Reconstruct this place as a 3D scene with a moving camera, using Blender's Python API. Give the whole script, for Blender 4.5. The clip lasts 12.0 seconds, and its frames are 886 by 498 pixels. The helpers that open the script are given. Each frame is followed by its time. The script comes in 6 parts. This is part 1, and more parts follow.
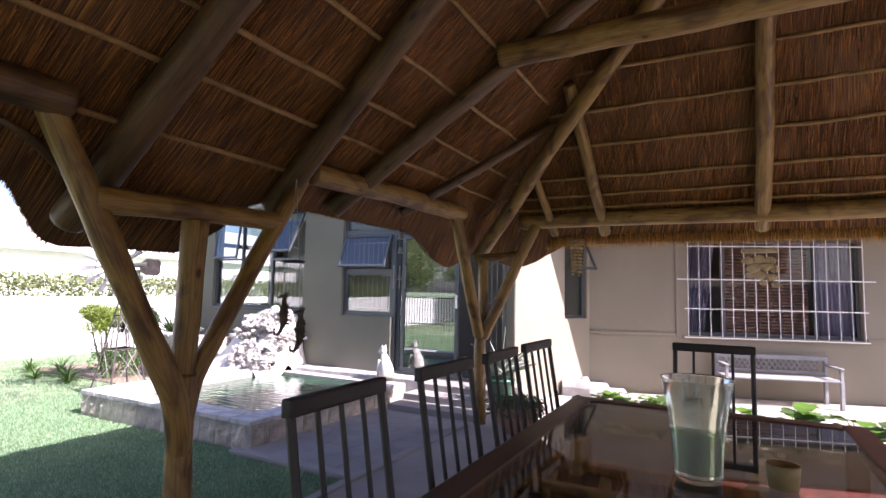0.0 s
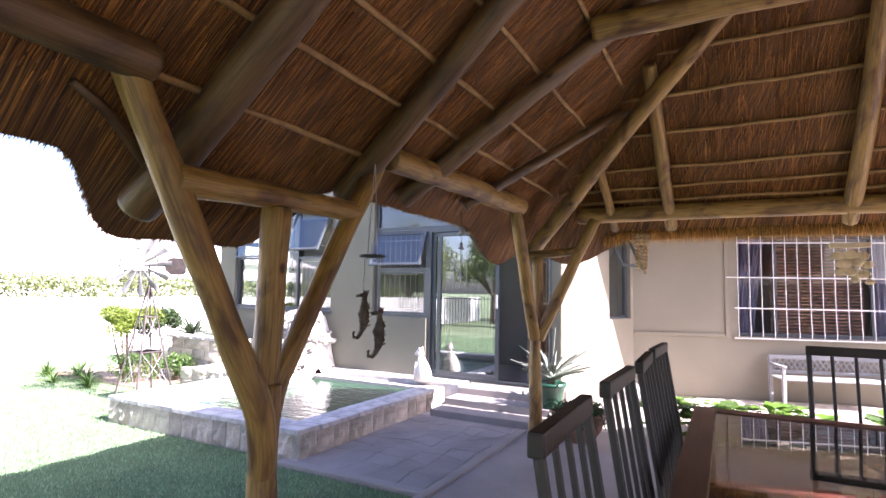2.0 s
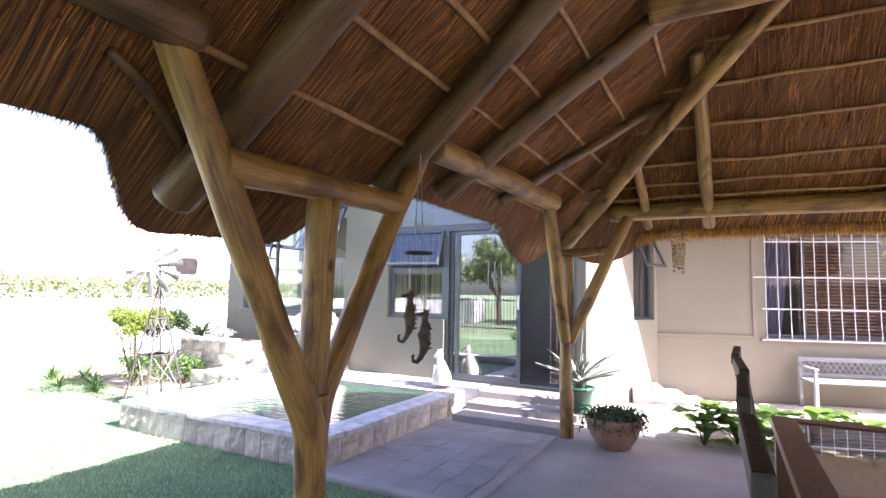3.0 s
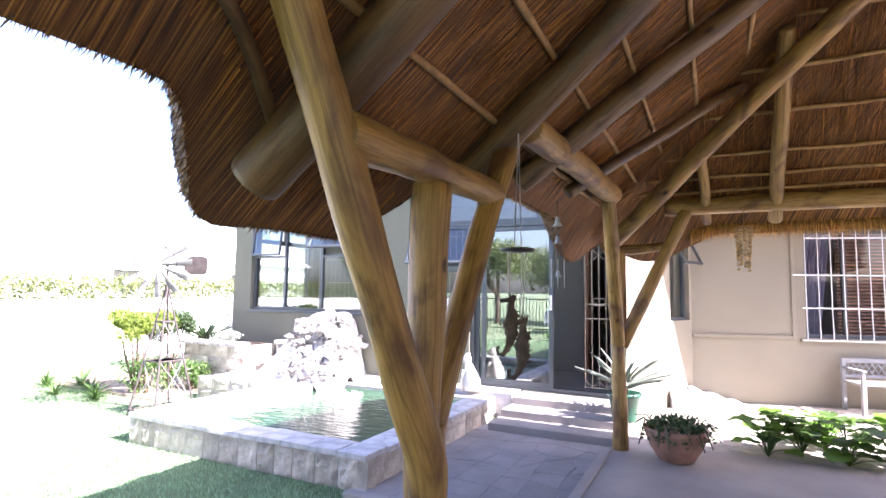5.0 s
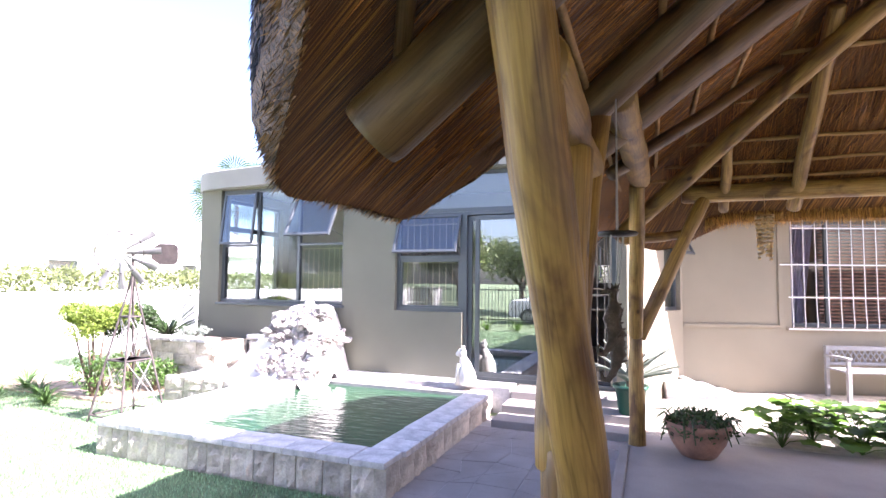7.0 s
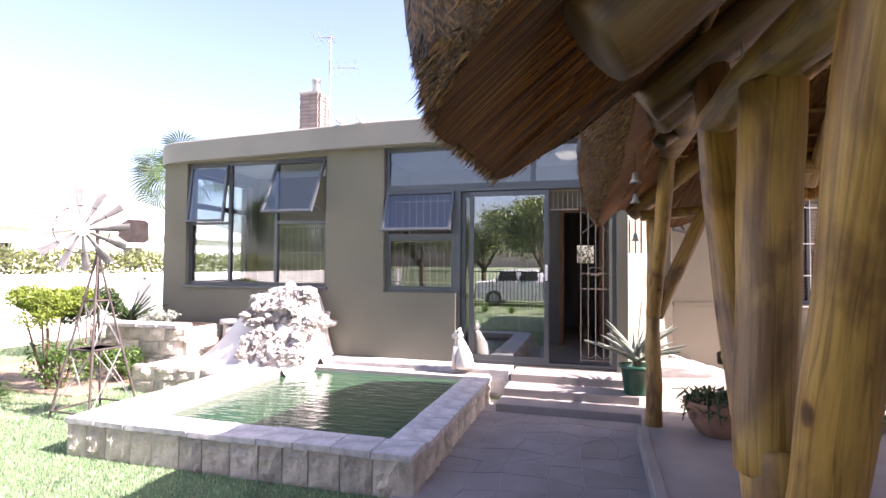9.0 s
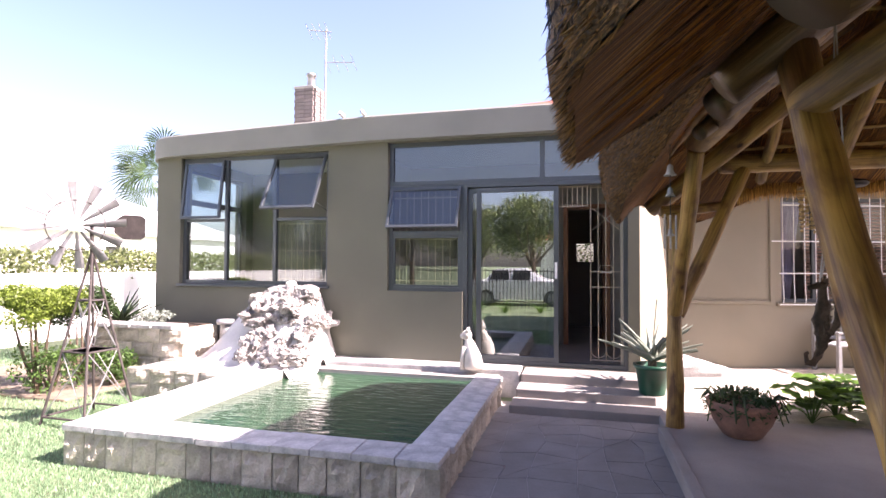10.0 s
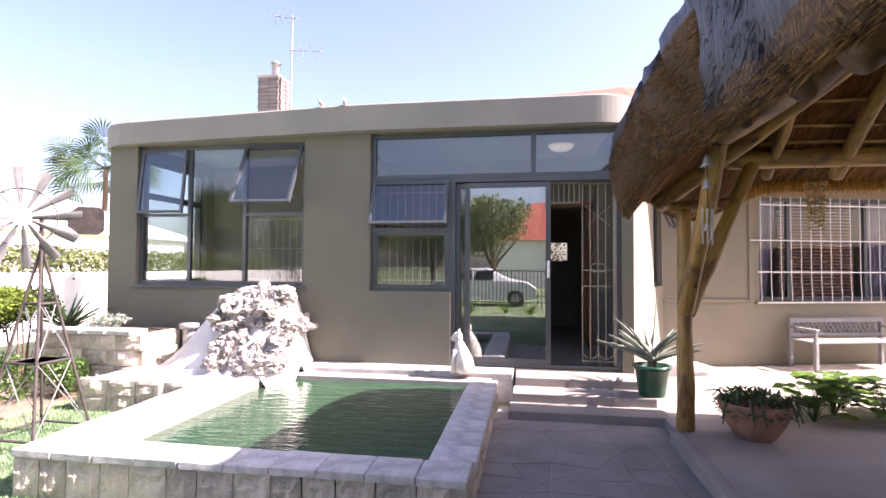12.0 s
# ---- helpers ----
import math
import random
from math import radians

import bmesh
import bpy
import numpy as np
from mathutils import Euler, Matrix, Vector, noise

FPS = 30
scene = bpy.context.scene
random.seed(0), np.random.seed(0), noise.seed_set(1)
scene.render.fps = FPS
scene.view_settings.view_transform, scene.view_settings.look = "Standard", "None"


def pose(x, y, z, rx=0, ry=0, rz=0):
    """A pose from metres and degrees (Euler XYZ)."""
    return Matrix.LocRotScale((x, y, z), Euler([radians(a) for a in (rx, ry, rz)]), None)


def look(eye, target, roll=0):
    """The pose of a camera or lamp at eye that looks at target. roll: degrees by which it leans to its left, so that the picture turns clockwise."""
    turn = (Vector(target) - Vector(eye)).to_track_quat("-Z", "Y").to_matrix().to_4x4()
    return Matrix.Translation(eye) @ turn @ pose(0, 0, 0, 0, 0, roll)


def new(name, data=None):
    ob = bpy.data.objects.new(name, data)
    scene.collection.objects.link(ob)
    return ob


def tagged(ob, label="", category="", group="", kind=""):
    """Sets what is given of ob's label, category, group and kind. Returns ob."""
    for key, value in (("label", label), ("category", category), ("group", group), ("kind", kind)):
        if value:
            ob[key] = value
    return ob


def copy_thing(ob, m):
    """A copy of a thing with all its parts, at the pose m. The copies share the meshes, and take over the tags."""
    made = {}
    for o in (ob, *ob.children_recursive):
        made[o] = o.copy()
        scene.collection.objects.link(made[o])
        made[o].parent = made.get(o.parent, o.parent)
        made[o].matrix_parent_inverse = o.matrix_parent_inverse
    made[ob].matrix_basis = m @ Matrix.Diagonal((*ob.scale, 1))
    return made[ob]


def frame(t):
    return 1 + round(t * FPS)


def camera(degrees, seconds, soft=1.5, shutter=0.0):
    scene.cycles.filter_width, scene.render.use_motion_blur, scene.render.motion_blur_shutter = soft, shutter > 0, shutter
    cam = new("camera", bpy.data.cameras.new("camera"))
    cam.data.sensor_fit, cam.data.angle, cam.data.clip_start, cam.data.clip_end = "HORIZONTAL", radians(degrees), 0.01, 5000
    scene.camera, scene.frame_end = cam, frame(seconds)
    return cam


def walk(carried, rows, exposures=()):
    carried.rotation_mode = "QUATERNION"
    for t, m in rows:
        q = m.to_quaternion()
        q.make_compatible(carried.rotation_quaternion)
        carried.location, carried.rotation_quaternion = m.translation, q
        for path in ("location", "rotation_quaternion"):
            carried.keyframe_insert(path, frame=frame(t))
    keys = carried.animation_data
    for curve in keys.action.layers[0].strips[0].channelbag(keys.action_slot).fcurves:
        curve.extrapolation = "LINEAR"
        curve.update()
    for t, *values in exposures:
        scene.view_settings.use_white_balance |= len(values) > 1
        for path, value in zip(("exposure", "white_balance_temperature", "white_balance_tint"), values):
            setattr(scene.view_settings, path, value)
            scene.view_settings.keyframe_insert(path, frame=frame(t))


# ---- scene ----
cam = camera(79.4, 12.0)
METRES, EYE, TILT, LEAN, TURN = 4.0, 1.5, 0.0, 0.0, 28.0
ROWS = [
    (0.0, 0.0, 0.0, 0.0, -0.1, 4.57, -1.24),
    (0.5, -0.0386, 0.0202, -0.0007, -0.04, 4.58, -1.26),
    (1.0, -0.0766, 0.0394, -0.0026, -0.08, 4.59, -1.2),
    (1.5, -0.1093, 0.0647, -0.0057, -0.06, 4.6, -1.15),
    (2.0, -0.1433, 0.0949, -0.0067, -0.07, 4.62, -1.09),
    (2.5, -0.1758, 0.1234, -0.0079, -0.1, 4.68, -1.05),
    (3.0, -0.2146, 0.1543, -0.0096, -0.14, 4.73, -1.05),
    (5.0, -0.3497, 0.2674, -0.0047, -1.49, 4.53, -0.82),
    (5.5, -0.3848, 0.2955, -0.0067, -2.82, 4.36, -0.76),
    (6.0, -0.4179, 0.3181, -0.0058, -4.3, 4.16, -0.71),
    (6.5, -0.4489, 0.3442, -0.0082, -5.61, 3.91, -0.65),
    (7.0, -0.4843, 0.3713, -0.0069, -6.8, 3.6, -0.64),
    (9.0, -0.6055, 0.4769, -0.0182, -11.99, 1.79, -0.4),
    (9.5, -0.6354, 0.5087, -0.0206, -12.72, 1.74, -0.33),
    (10.0, -0.6627, 0.5358, -0.0239, -13.6, 1.76, -0.35),
    (10.5, -0.694, 0.563, -0.0261, -14.74, 1.75, -0.37),
    (11.0, -0.7172, 0.5894, -0.0294, -16.09, 1.79, -0.36),
    (11.5, -0.7335, 0.6194, -0.032, -17.4, 1.82, -0.33),
    (12.0, -0.7467, 0.6491, -0.0301, -18.87, 1.84, -0.31),
]
EXPOSURES = [(0.0, 1.88, 5950, 32), (1.5, 2.55, 5950, 33), (3.0, 2.98, 5900, 31), (5.5, 3.18, 5850, 30), (7.0, 3.05, 5900, 31), (9.0, 2.36, 6500, 34), (12.0, 2.18, 6550, 34)]
walk(cam, [(t, pose(0, 0, EYE, TILT, LEAN, TURN) @ pose(METRES * x, METRES * y, METRES * z, 90 + pitch, roll, yaw)) for t, x, y, z, yaw, pitch, roll in ROWS], EXPOSURES)

# ---- light ----
SUN_EL, SUN_AZ = 43.0, -0.6          # degrees; azimuth from +x towards +y
world = bpy.data.worlds.new("world")
scene.world = world
world.use_nodes = True
wn, wl = world.node_tree.nodes, world.node_tree.links
sky = wn.new("ShaderNodeTexSky")
sky.sky_type, sky.sun_disc = "NISHITA", False
sky.sun_elevation, sky.sun_rotation = radians(SUN_EL), radians(90 - SUN_AZ)
sky.dust_density, sky.air_density = 2.6, 1.0
wl.new(sky.outputs[0], wn["Background"].inputs[0])
wn["Background"].inputs[1].default_value = 0.09
sun = new("sun", bpy.data.lights.new("sun", "SUN"))
sun.data.energy, sun.data.angle, sun.data.color = 5.0, radians(0.5), (1.0, 0.95, 0.87)
to_sun = Vector((math.cos(radians(SUN_EL)) * math.cos(radians(SUN_AZ)), math.cos(radians(SUN_EL)) * math.sin(radians(SUN_AZ)), math.sin(radians(SUN_EL))))
sun.matrix_world = look(to_sun * 30, (0, 0, 0))


# ---- materials ----
def nodes_of(name):
    m = bpy.data.materials.new(name)
    m.use_nodes = True
    nt = m.node_tree
    return m, nt.nodes, nt.links, nt.nodes["Principled BSDF"]


def ramp(nd, stops):
    r = nd.new("ShaderNodeValToRGB")
    while len(r.color_ramp.elements) < len(stops):
        r.color_ramp.elements.new(0.5)
    for e, (p, c) in zip(r.color_ramp.elements, stops):
        e.position, e.color = p, (*c, 1)
    return r


def shade(c, k):
    return tuple(min(1, x * k) for x in c)


def surface(name, col, rough=0.8, vary=0.25, scale=6.0, fine=60.0, bump=0.2, stretch=(1, 1, 1), metal=0.0, per_piece=0.0, space="Object", bump_dist=0.01, second=None):
    """A painted, earthen or stone surface: broad blotches, fine grain, relief."""
    m, nd, ln, p = nodes_of(name)
    tc = nd.new("ShaderNodeTexCoord")
    mp = nd.new("ShaderNodeMapping")
    mp.inputs["Scale"].default_value = stretch
    ln.new(tc.outputs[space], mp.inputs[0])
    n1, n2 = nd.new("ShaderNodeTexNoise"), nd.new("ShaderNodeTexNoise")
    n1.inputs["Scale"].default_value, n1.inputs["Detail"].default_value = scale, 5
    n2.inputs["Scale"].default_value, n2.inputs["Detail"].default_value = fine, 4
    for n in (n1, n2):
        ln.new(mp.outputs[0], n.inputs["Vector"])
    r1 = ramp(nd, [(0.3, shade(col, 1 - vary)), (0.7, second or shade(col, 1 + vary))])
    ln.new(n1.outputs["Fac"], r1.inputs[0])
    mix = nd.new("ShaderNodeMixRGB")
    mix.blend_type = "MULTIPLY"
    mix.inputs[0].default_value = 1.0
    r2 = ramp(nd, [(0.25, (1 - vary * 0.8,) * 3), (0.75, (1, 1, 1))])
    ln.new(n2.outputs["Fac"], r2.inputs[0])
    ln.new(r1.outputs[0], mix.inputs[1])
    ln.new(r2.outputs[0], mix.inputs[2])
    out = mix.outputs[0]
    if per_piece:
        oi = nd.new("ShaderNodeObjectInfo")
        hsv = nd.new("ShaderNodeHueSaturation")
        mr = nd.new("ShaderNodeMapRange")
        mr.inputs["To Min"].default_value, mr.inputs["To Max"].default_value = 1 - per_piece, 1 + per_piece
        ln.new(oi.outputs["Random"], mr.inputs["Value"])
        ln.new(mr.outputs[0], hsv.inputs["Value"])
        ln.new(out, hsv.inputs["Color"])
        out = hsv.outputs[0]
    ln.new(out, p.inputs["Base Color"])
    p.inputs["Roughness"].default_value, p.inputs["Metallic"].default_value = rough, metal
    if bump:
        b = nd.new("ShaderNodeBump")
        b.inputs["Strength"].default_value, b.inputs["Distance"].default_value = bump, bump_dist
        ln.new(n2.outputs["Fac"], b.inputs["Height"])
        ln.new(b.outputs[0], p.inputs["Normal"])
    return m


def straw(name, dark, mid, light, along=3.0, across=170.0, bump=0.9):
    """Reeds running along the second texture coordinate."""
    m, nd, ln, p = nodes_of(name)
    uv = nd.new("ShaderNodeUVMap")
    mp = nd.new("ShaderNodeMapping")
    mp.inputs["Scale"].default_value = (across, along, 1)
    ln.new(uv.outputs[0], mp.inputs[0])
    n1 = nd.new("ShaderNodeTexNoise")
    n1.inputs["Scale"].default_value, n1.inputs["Detail"].default_value = 1.0, 3
    ln.new(mp.outputs[0], n1.inputs["Vector"])
    r = ramp(nd, [(0.3, dark), (0.5, mid), (0.72, light)])
    ln.new(n1.outputs["Fac"], r.inputs[0])
    n2 = nd.new("ShaderNodeTexNoise")
    n2.inputs["Scale"].default_value, n2.inputs["Detail"].default_value = 2.2, 4
    ln.new(uv.outputs[0], n2.inputs["Vector"])
    r2 = ramp(nd, [(0.3, (0.6, 0.58, 0.56)), (0.7, (1.1, 1.08, 1.0))])
    ln.new(n2.outputs["Fac"], r2.inputs[0])
    mix = nd.new("ShaderNodeMixRGB")
    mix.blend_type, mix.inputs[0].default_value = "MULTIPLY", 1.0
    ln.new(r.outputs[0], mix.inputs[1])
    ln.new(r2.outputs[0], mix.inputs[2])
    ln.new(mix.outputs[0], p.inputs["Base Color"])
    p.inputs["Roughness"].default_value = 0.75
    b = nd.new("ShaderNodeBump")
    b.inputs["Strength"].default_value, b.inputs["Distance"].default_value = bump, 0.015
    ln.new(n1.outputs["Fac"], b.inputs["Height"])
    ln.new(b.outputs[0], p.inputs["Normal"])
    return m


def glassy(name, tint=(1, 1, 1), rough=0.0, ior=1.45):
    m, nd, ln, p = nodes_of(name)
    p.inputs["Base Color"].default_value = (*tint, 1)
    p.inputs["Transmission Weight"].default_value, p.inputs["Roughness"].default_value, p.inputs["IOR"].default_value = 1.0, rough, ior
    return m


def pane_glass(name, tint, gloss=0.12):
    """Thin window glass: see-through, mirrors more at grazing angles."""
    m, nd, ln, p = nodes_of(name)
    tr, gl, mx, fr = nd.new("ShaderNodeBsdfTransparent"), nd.new("ShaderNodeBsdfGlossy"), nd.new("ShaderNodeMixShader"), nd.new("ShaderNodeLayerWeight")
    tr.inputs[0].default_value, gl.inputs["Roughness"].default_value, fr.inputs[0].default_value = (*tint, 1), 0.0, 0.5
    pw, add = nd.new("ShaderNodeMath"), nd.new("ShaderNodeMath")
    pw.operation, pw.inputs[1].default_value = "POWER", 4.0
    ln.new(fr.outputs["Facing"], pw.inputs[0])
    add.operation, add.inputs[1].default_value, add.use_clamp = "ADD", gloss, True
    ln.new(pw.outputs[0], add.inputs[0])
    ln.new(add.outputs[0], mx.inputs[0])
    ln.new(tr.outputs[0], mx.inputs[1])
    ln.new(gl.outputs[0], mx.inputs[2])
    ln.new(mx.outputs[0], nd["Material Output"].inputs[0])
    return m


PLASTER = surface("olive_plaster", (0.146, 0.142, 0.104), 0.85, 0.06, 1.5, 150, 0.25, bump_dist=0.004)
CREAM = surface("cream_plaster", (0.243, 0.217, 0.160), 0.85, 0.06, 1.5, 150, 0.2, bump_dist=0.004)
PARAPET = surface("parapet_plaster", (0.205, 0.202, 0.175), 0.8, 0.08, 2.0, 130, 0.2, bump_dist=0.004)
INSIDE = surface("room_paint", (0.27, 0.25, 0.21), 0.9, 0.04, 1.0, 90, 0.05)
CEILING = surface("ceiling_paint", (0.75, 0.75, 0.73), 0.9, 0.03, 1.0, 90, 0.05)
WHITEWALL = surface("white_wall_paint", (0.78, 0.77, 0.74), 0.85, 0.06, 1.2, 80, 0.15)
GRASS_BED = surface("lawn_soil", (0.24, 0.31, 0.16), 0.95, 0.35, 3.0, 220, 1.0, bump_dist=0.02)
PAVING = surface("paving_stone", (0.25, 0.225, 0.21), 0.7, 0.16, 3.0, 70, 0.35, per_piece=0.05)
CONCRETE = surface("screed", (0.29, 0.26, 0.235), 0.7, 0.15, 2.2, 60, 0.2)
MORTAR = surface("mortar", (0.36, 0.33, 0.30), 0.9, 0.12, 5, 90, 0.4)
ROCKFACE = surface("sandstone_block", (0.50, 0.445, 0.36), 0.85, 0.3, 7.0, 60, 0.6, per_piece=0.22, bump_dist=0.02)
CAPSTONE = surface("cap_stone", (0.50, 0.485, 0.465), 0.8, 0.28, 7.0, 60, 0.6, per_piece=0.1, bump_dist=0.015)
CEMENT_SLOPE = surface("white_cement", (0.66, 0.64, 0.60), 0.85, 0.14, 4.0, 60, 0.5, bump_dist=0.02)
# strong random blotches stand in for the dark shade of crevices
CRAG = surface("shade_blotched_crag", (0.52, 0.48, 0.44), 0.85, 0.5, 9.0, 45, 1.0, bump_dist=0.05)


def pole_mat(name, col, patch):
    """Debarked gum pole: grain and drying cracks along it, dark knots, browner patches where bark was."""
    m, nd, ln, p = nodes_of(name)
    uv = nd.new("ShaderNodeUVMap")

    def along(sx, sy):
        mp = nd.new("ShaderNodeMapping")
        mp.inputs["Scale"].default_value = (sx, sy, 1)
        ln.new(uv.outputs[0], mp.inputs[0])
        return mp.outputs[0]

    def noise_at(vec, detail, distort=0.0):
        n = nd.new("ShaderNodeTexNoise")
        n.inputs["Scale"].default_value, n.inputs["Detail"].default_value, n.inputs["Distortion"].default_value = 1.0, detail, distort
        ln.new(vec, n.inputs["Vector"])
        return n.outputs["Fac"]

    grain, cracks, broad = noise_at(along(90, 5), 5, 0.4), noise_at(along(22, 0.9), 2, 0.3), noise_at(along(7, 2.6), 5, 0.8)
    spots = nd.new("ShaderNodeTexVoronoi")
    spots.inputs["Scale"].default_value = 1.0
    ln.new(along(5.5, 3.2), spots.inputs["Vector"])
    r0 = ramp(nd, [(0.36, patch), (0.52, col), (0.72, shade(col, 1.18))])
    ln.new(broad, r0.inputs[0])
    out = r0.outputs[0]
    r1 = ramp(nd, [(0.3, (0.66, 0.62, 0.58)), (0.6, (1, 1, 1))])
    ln.new(grain, r1.inputs[0])
    r2 = ramp(nd, [(0.472, (1, 1, 1)), (0.497, (0.38, 0.32, 0.28)), (0.503, (0.38, 0.32, 0.28)), (0.528, (1, 1, 1))])
    ln.new(cracks, r2.inputs[0])
    r3 = ramp(nd, [(0.05, (0.16, 0.10, 0.07)), (0.085, (0.42, 0.32, 0.24)), (0.11, (0.85, 0.75, 0.62)), (0.2, (1, 1, 1))])
    ln.new(spots.outputs["Distance"], r3.inputs[0])
    for r, k in ((r1, 1.0), (r2, 0.55), (r3, 1.0)):
        mx = nd.new("ShaderNodeMixRGB")
        mx.blend_type, mx.inputs[0].default_value = "MULTIPLY", k
        ln.new(out, mx.inputs[1])
        ln.new(r.outputs[0], mx.inputs[2])
        out = mx.outputs[0]
    ln.new(out, p.inputs["Base Color"])
    p.inputs["Roughness"].default_value = 0.5
    add = nd.new("ShaderNodeMath")
    add.operation = "ADD"
    ln.new(grain, add.inputs[0])
    ln.new(r3.outputs[0], add.inputs[1])
    b = nd.new("ShaderNodeBump")
    b.inputs["Strength"].default_value, b.inputs["Distance"].default_value = 0.45, 0.006
    ln.new(add.outputs[0], b.inputs["Height"])
    ln.new(b.outputs[0], p.inputs["Normal"])
    return m


POLE = pole_mat("gum_pole", (0.30, 0.182, 0.046), (0.13, 0.063, 0.02))
# same poles with the left slope's shade put into a darker colour
POLE_SHADED = pole_mat("shaded_pole", (0.12, 0.066, 0.021), (0.06, 0.03, 0.011))
LATH = surface("lath_bark", (0.33, 0.19, 0.065), 0.7, 0.35, 8.0, 60, 0.5)
THATCH_UNDER = straw("thatch_inside", (0.022, 0.0065, 0.001), (0.135, 0.050, 0.008), (0.50, 0.235, 0.040), 2.5, 120.0)
THATCH_OUT = straw("thatch_weathered", (0.007, 0.0068, 0.007), (0.030, 0.0285, 0.029), (0.10, 0.097, 0.10), 2.5, 90)
THATCH_OUT.node_tree.nodes["Principled BSDF"].inputs["Roughness"].default_value = 0.42
THATCH_EDGE = straw("thatch_cut", (0.010, 0.0055, 0.003), (0.075, 0.039, 0.014), (0.23, 0.125, 0.042), 60.0, 130.0)
ALU = surface("dark_aluminium", (0.085, 0.095, 0.10), 0.4, 0.06, 3, 80, 0.03, metal=0.4)
STEEL_WHITE = surface("white_steel", (0.78, 0.78, 0.76), 0.45, 0.05, 5, 80, 0.05)
STEEL_CREAM = surface("cream_steel", (0.46, 0.38, 0.27), 0.45, 0.1, 5, 80, 0.05)
IRON = surface("black_iron", (0.018, 0.016, 0.015), 0.5, 0.25, 9, 90, 0.2)
RUST = surface("rusty_steel", (0.062, 0.049, 0.043), 0.75, 0.35, 14, 110, 0.4)
GALV = surface("galvanised", (0.34, 0.335, 0.325), 0.55, 0.2, 9, 90, 0.2, metal=0.3)
TABLEWOOD = surface("table_wood", (0.13, 0.068, 0.036), 0.4, 0.3, 3, 60, 0.2, stretch=(9, 1, 1))
GLASS = pane_glass("window_glass", (0.84, 0.88, 0.88), 0.10)
GLASS_DOOR = pane_glass("door_glass", (0.80, 0.85, 0.86), 0.24)
GLASS_WING = pane_glass("wing_glass", (0.92, 0.93, 0.92), 0.04)
TERRACOTTA = surface("terracotta", (0.25, 0.14, 0.095), 0.8, 0.3, 6, 60, 0.3)
GREENPOT = surface("green_glazed_pot", (0.015, 0.08, 0.045), 0.35, 0.2, 5, 60, 0.1)
SOIL = surface("potting_soil", (0.06, 0.04, 0.025), 0.95, 0.3, 20, 120, 1.0)
WOODDOOR = surface("varnished_wood", (0.30, 0.13, 0.055), 0.45, 0.3, 4, 50, 0.2, stretch=(8, 8, 1))
TILEROOF = surface("red_roof_tile", (0.38, 0.10, 0.06), 0.75, 0.25, 4, 60, 0.3)
BRICK = surface("chimney_brick", (0.21, 0.175, 0.16), 0.85, 0.2, 9, 70, 0.4, per_piece=0.2)
STATUE = surface("pale_cast_stone", (0.66, 0.62, 0.55), 0.85, 0.15, 8, 80, 0.4)
BENCHPAINT = surface("grey_painted_bench", (0.27, 0.27, 0.27), 0.6, 0.12, 8, 80, 0.2)
BARK = surface("tree_bark", (0.12, 0.085, 0.055), 0.9, 0.3, 9, 60, 0.8, stretch=(3, 3, 1))


def leaf_mat(name, col, vary=0.35):
    m, nd, ln, p = nodes_of(name)
    ge = nd.new("ShaderNodeNewGeometry")
    r = ramp(nd, [(0.0, shade(col, 1 - vary)), (0.6, col), (1.0, shade(col, 1 + vary * 1.6))])
    ln.new(ge.outputs["Random Per Island"], r.inputs[0])
    tr, mx = nd.new("ShaderNodeBsdfTranslucent"), nd.new("ShaderNodeMixShader")
    ln.new(r.outputs[0], p.inputs["Base Color"])
    ln.new(r.outputs[0], tr.inputs[0])
    p.inputs["Roughness"].default_value = 0.5
    mx.inputs[0].default_value = 0.35
    ln.new(p.outputs[0], mx.inputs[1])
    ln.new(tr.outputs[0], mx.inputs[2])
    ln.new(mx.outputs[0], nd["Material Output"].inputs[0])
    return m


LEAF = leaf_mat("leaf_green", (0.075, 0.14, 0.03))
LEAF_TREE = leaf_mat("leaf_tree", (0.15, 0.19, 0.06), 0.5)
LEAF_YELLOW = leaf_mat("leaf_yellow_green", (0.17, 0.23, 0.035))
LEAF_DARK = leaf_mat("leaf_dark", (0.04, 0.075, 0.022))
LEAF_GREY = leaf_mat("aloe_grey_green", (0.33, 0.37, 0.30), 0.25)
LEAF_BRIGHT = leaf_mat("leaf_bright", (0.13, 0.26, 0.03))
LAWN = leaf_mat("grass_blade", (0.235, 0.36, 0.195), 0.35)
LEAF_HEDGE = leaf_mat("leaf_hedge", (0.17, 0.20, 0.075), 0.4)


# ---- building helpers ----
def origin_of(ob):
    o = Vector((0, 0, 0))
    while ob:
        o += ob.location
        ob = ob.parent
    return o


def thing(name, at, label, category, group="", kind=""):
    ob = new(name)
    ob.empty_display_size = 0.1
    ob.location = at
    return tagged(ob, label, category, group, kind)


def mesh_of(name, bm, mat, smooth=False):
    me = bpy.data.meshes.new(name)
    bm.normal_update()
    bm.to_mesh(me)
    bm.free()
    for m in (mat if isinstance(mat, (list, tuple)) else [mat]):
        me.materials.append(m)
    if smooth:
        me.shade_smooth()
    return me


def part(name, bm, mat, parent=None, label="", smooth=False, kind=""):
    """One mesh object under a thing or a part; its geometry is given in world places."""
    if parent is not None:
        bmesh.ops.translate(bm, verts=bm.verts, vec=-origin_of(parent))
    ob = new(name, mesh_of(name, bm, mat, smooth))
    ob.parent = parent
    return tagged(ob, label, kind=kind)


def piece(name, me, parent, m):
    ob = new(name, me)
    ob.parent = parent
    ob.matrix_local = Matrix.Translation(-origin_of(parent)) @ m
    return ob


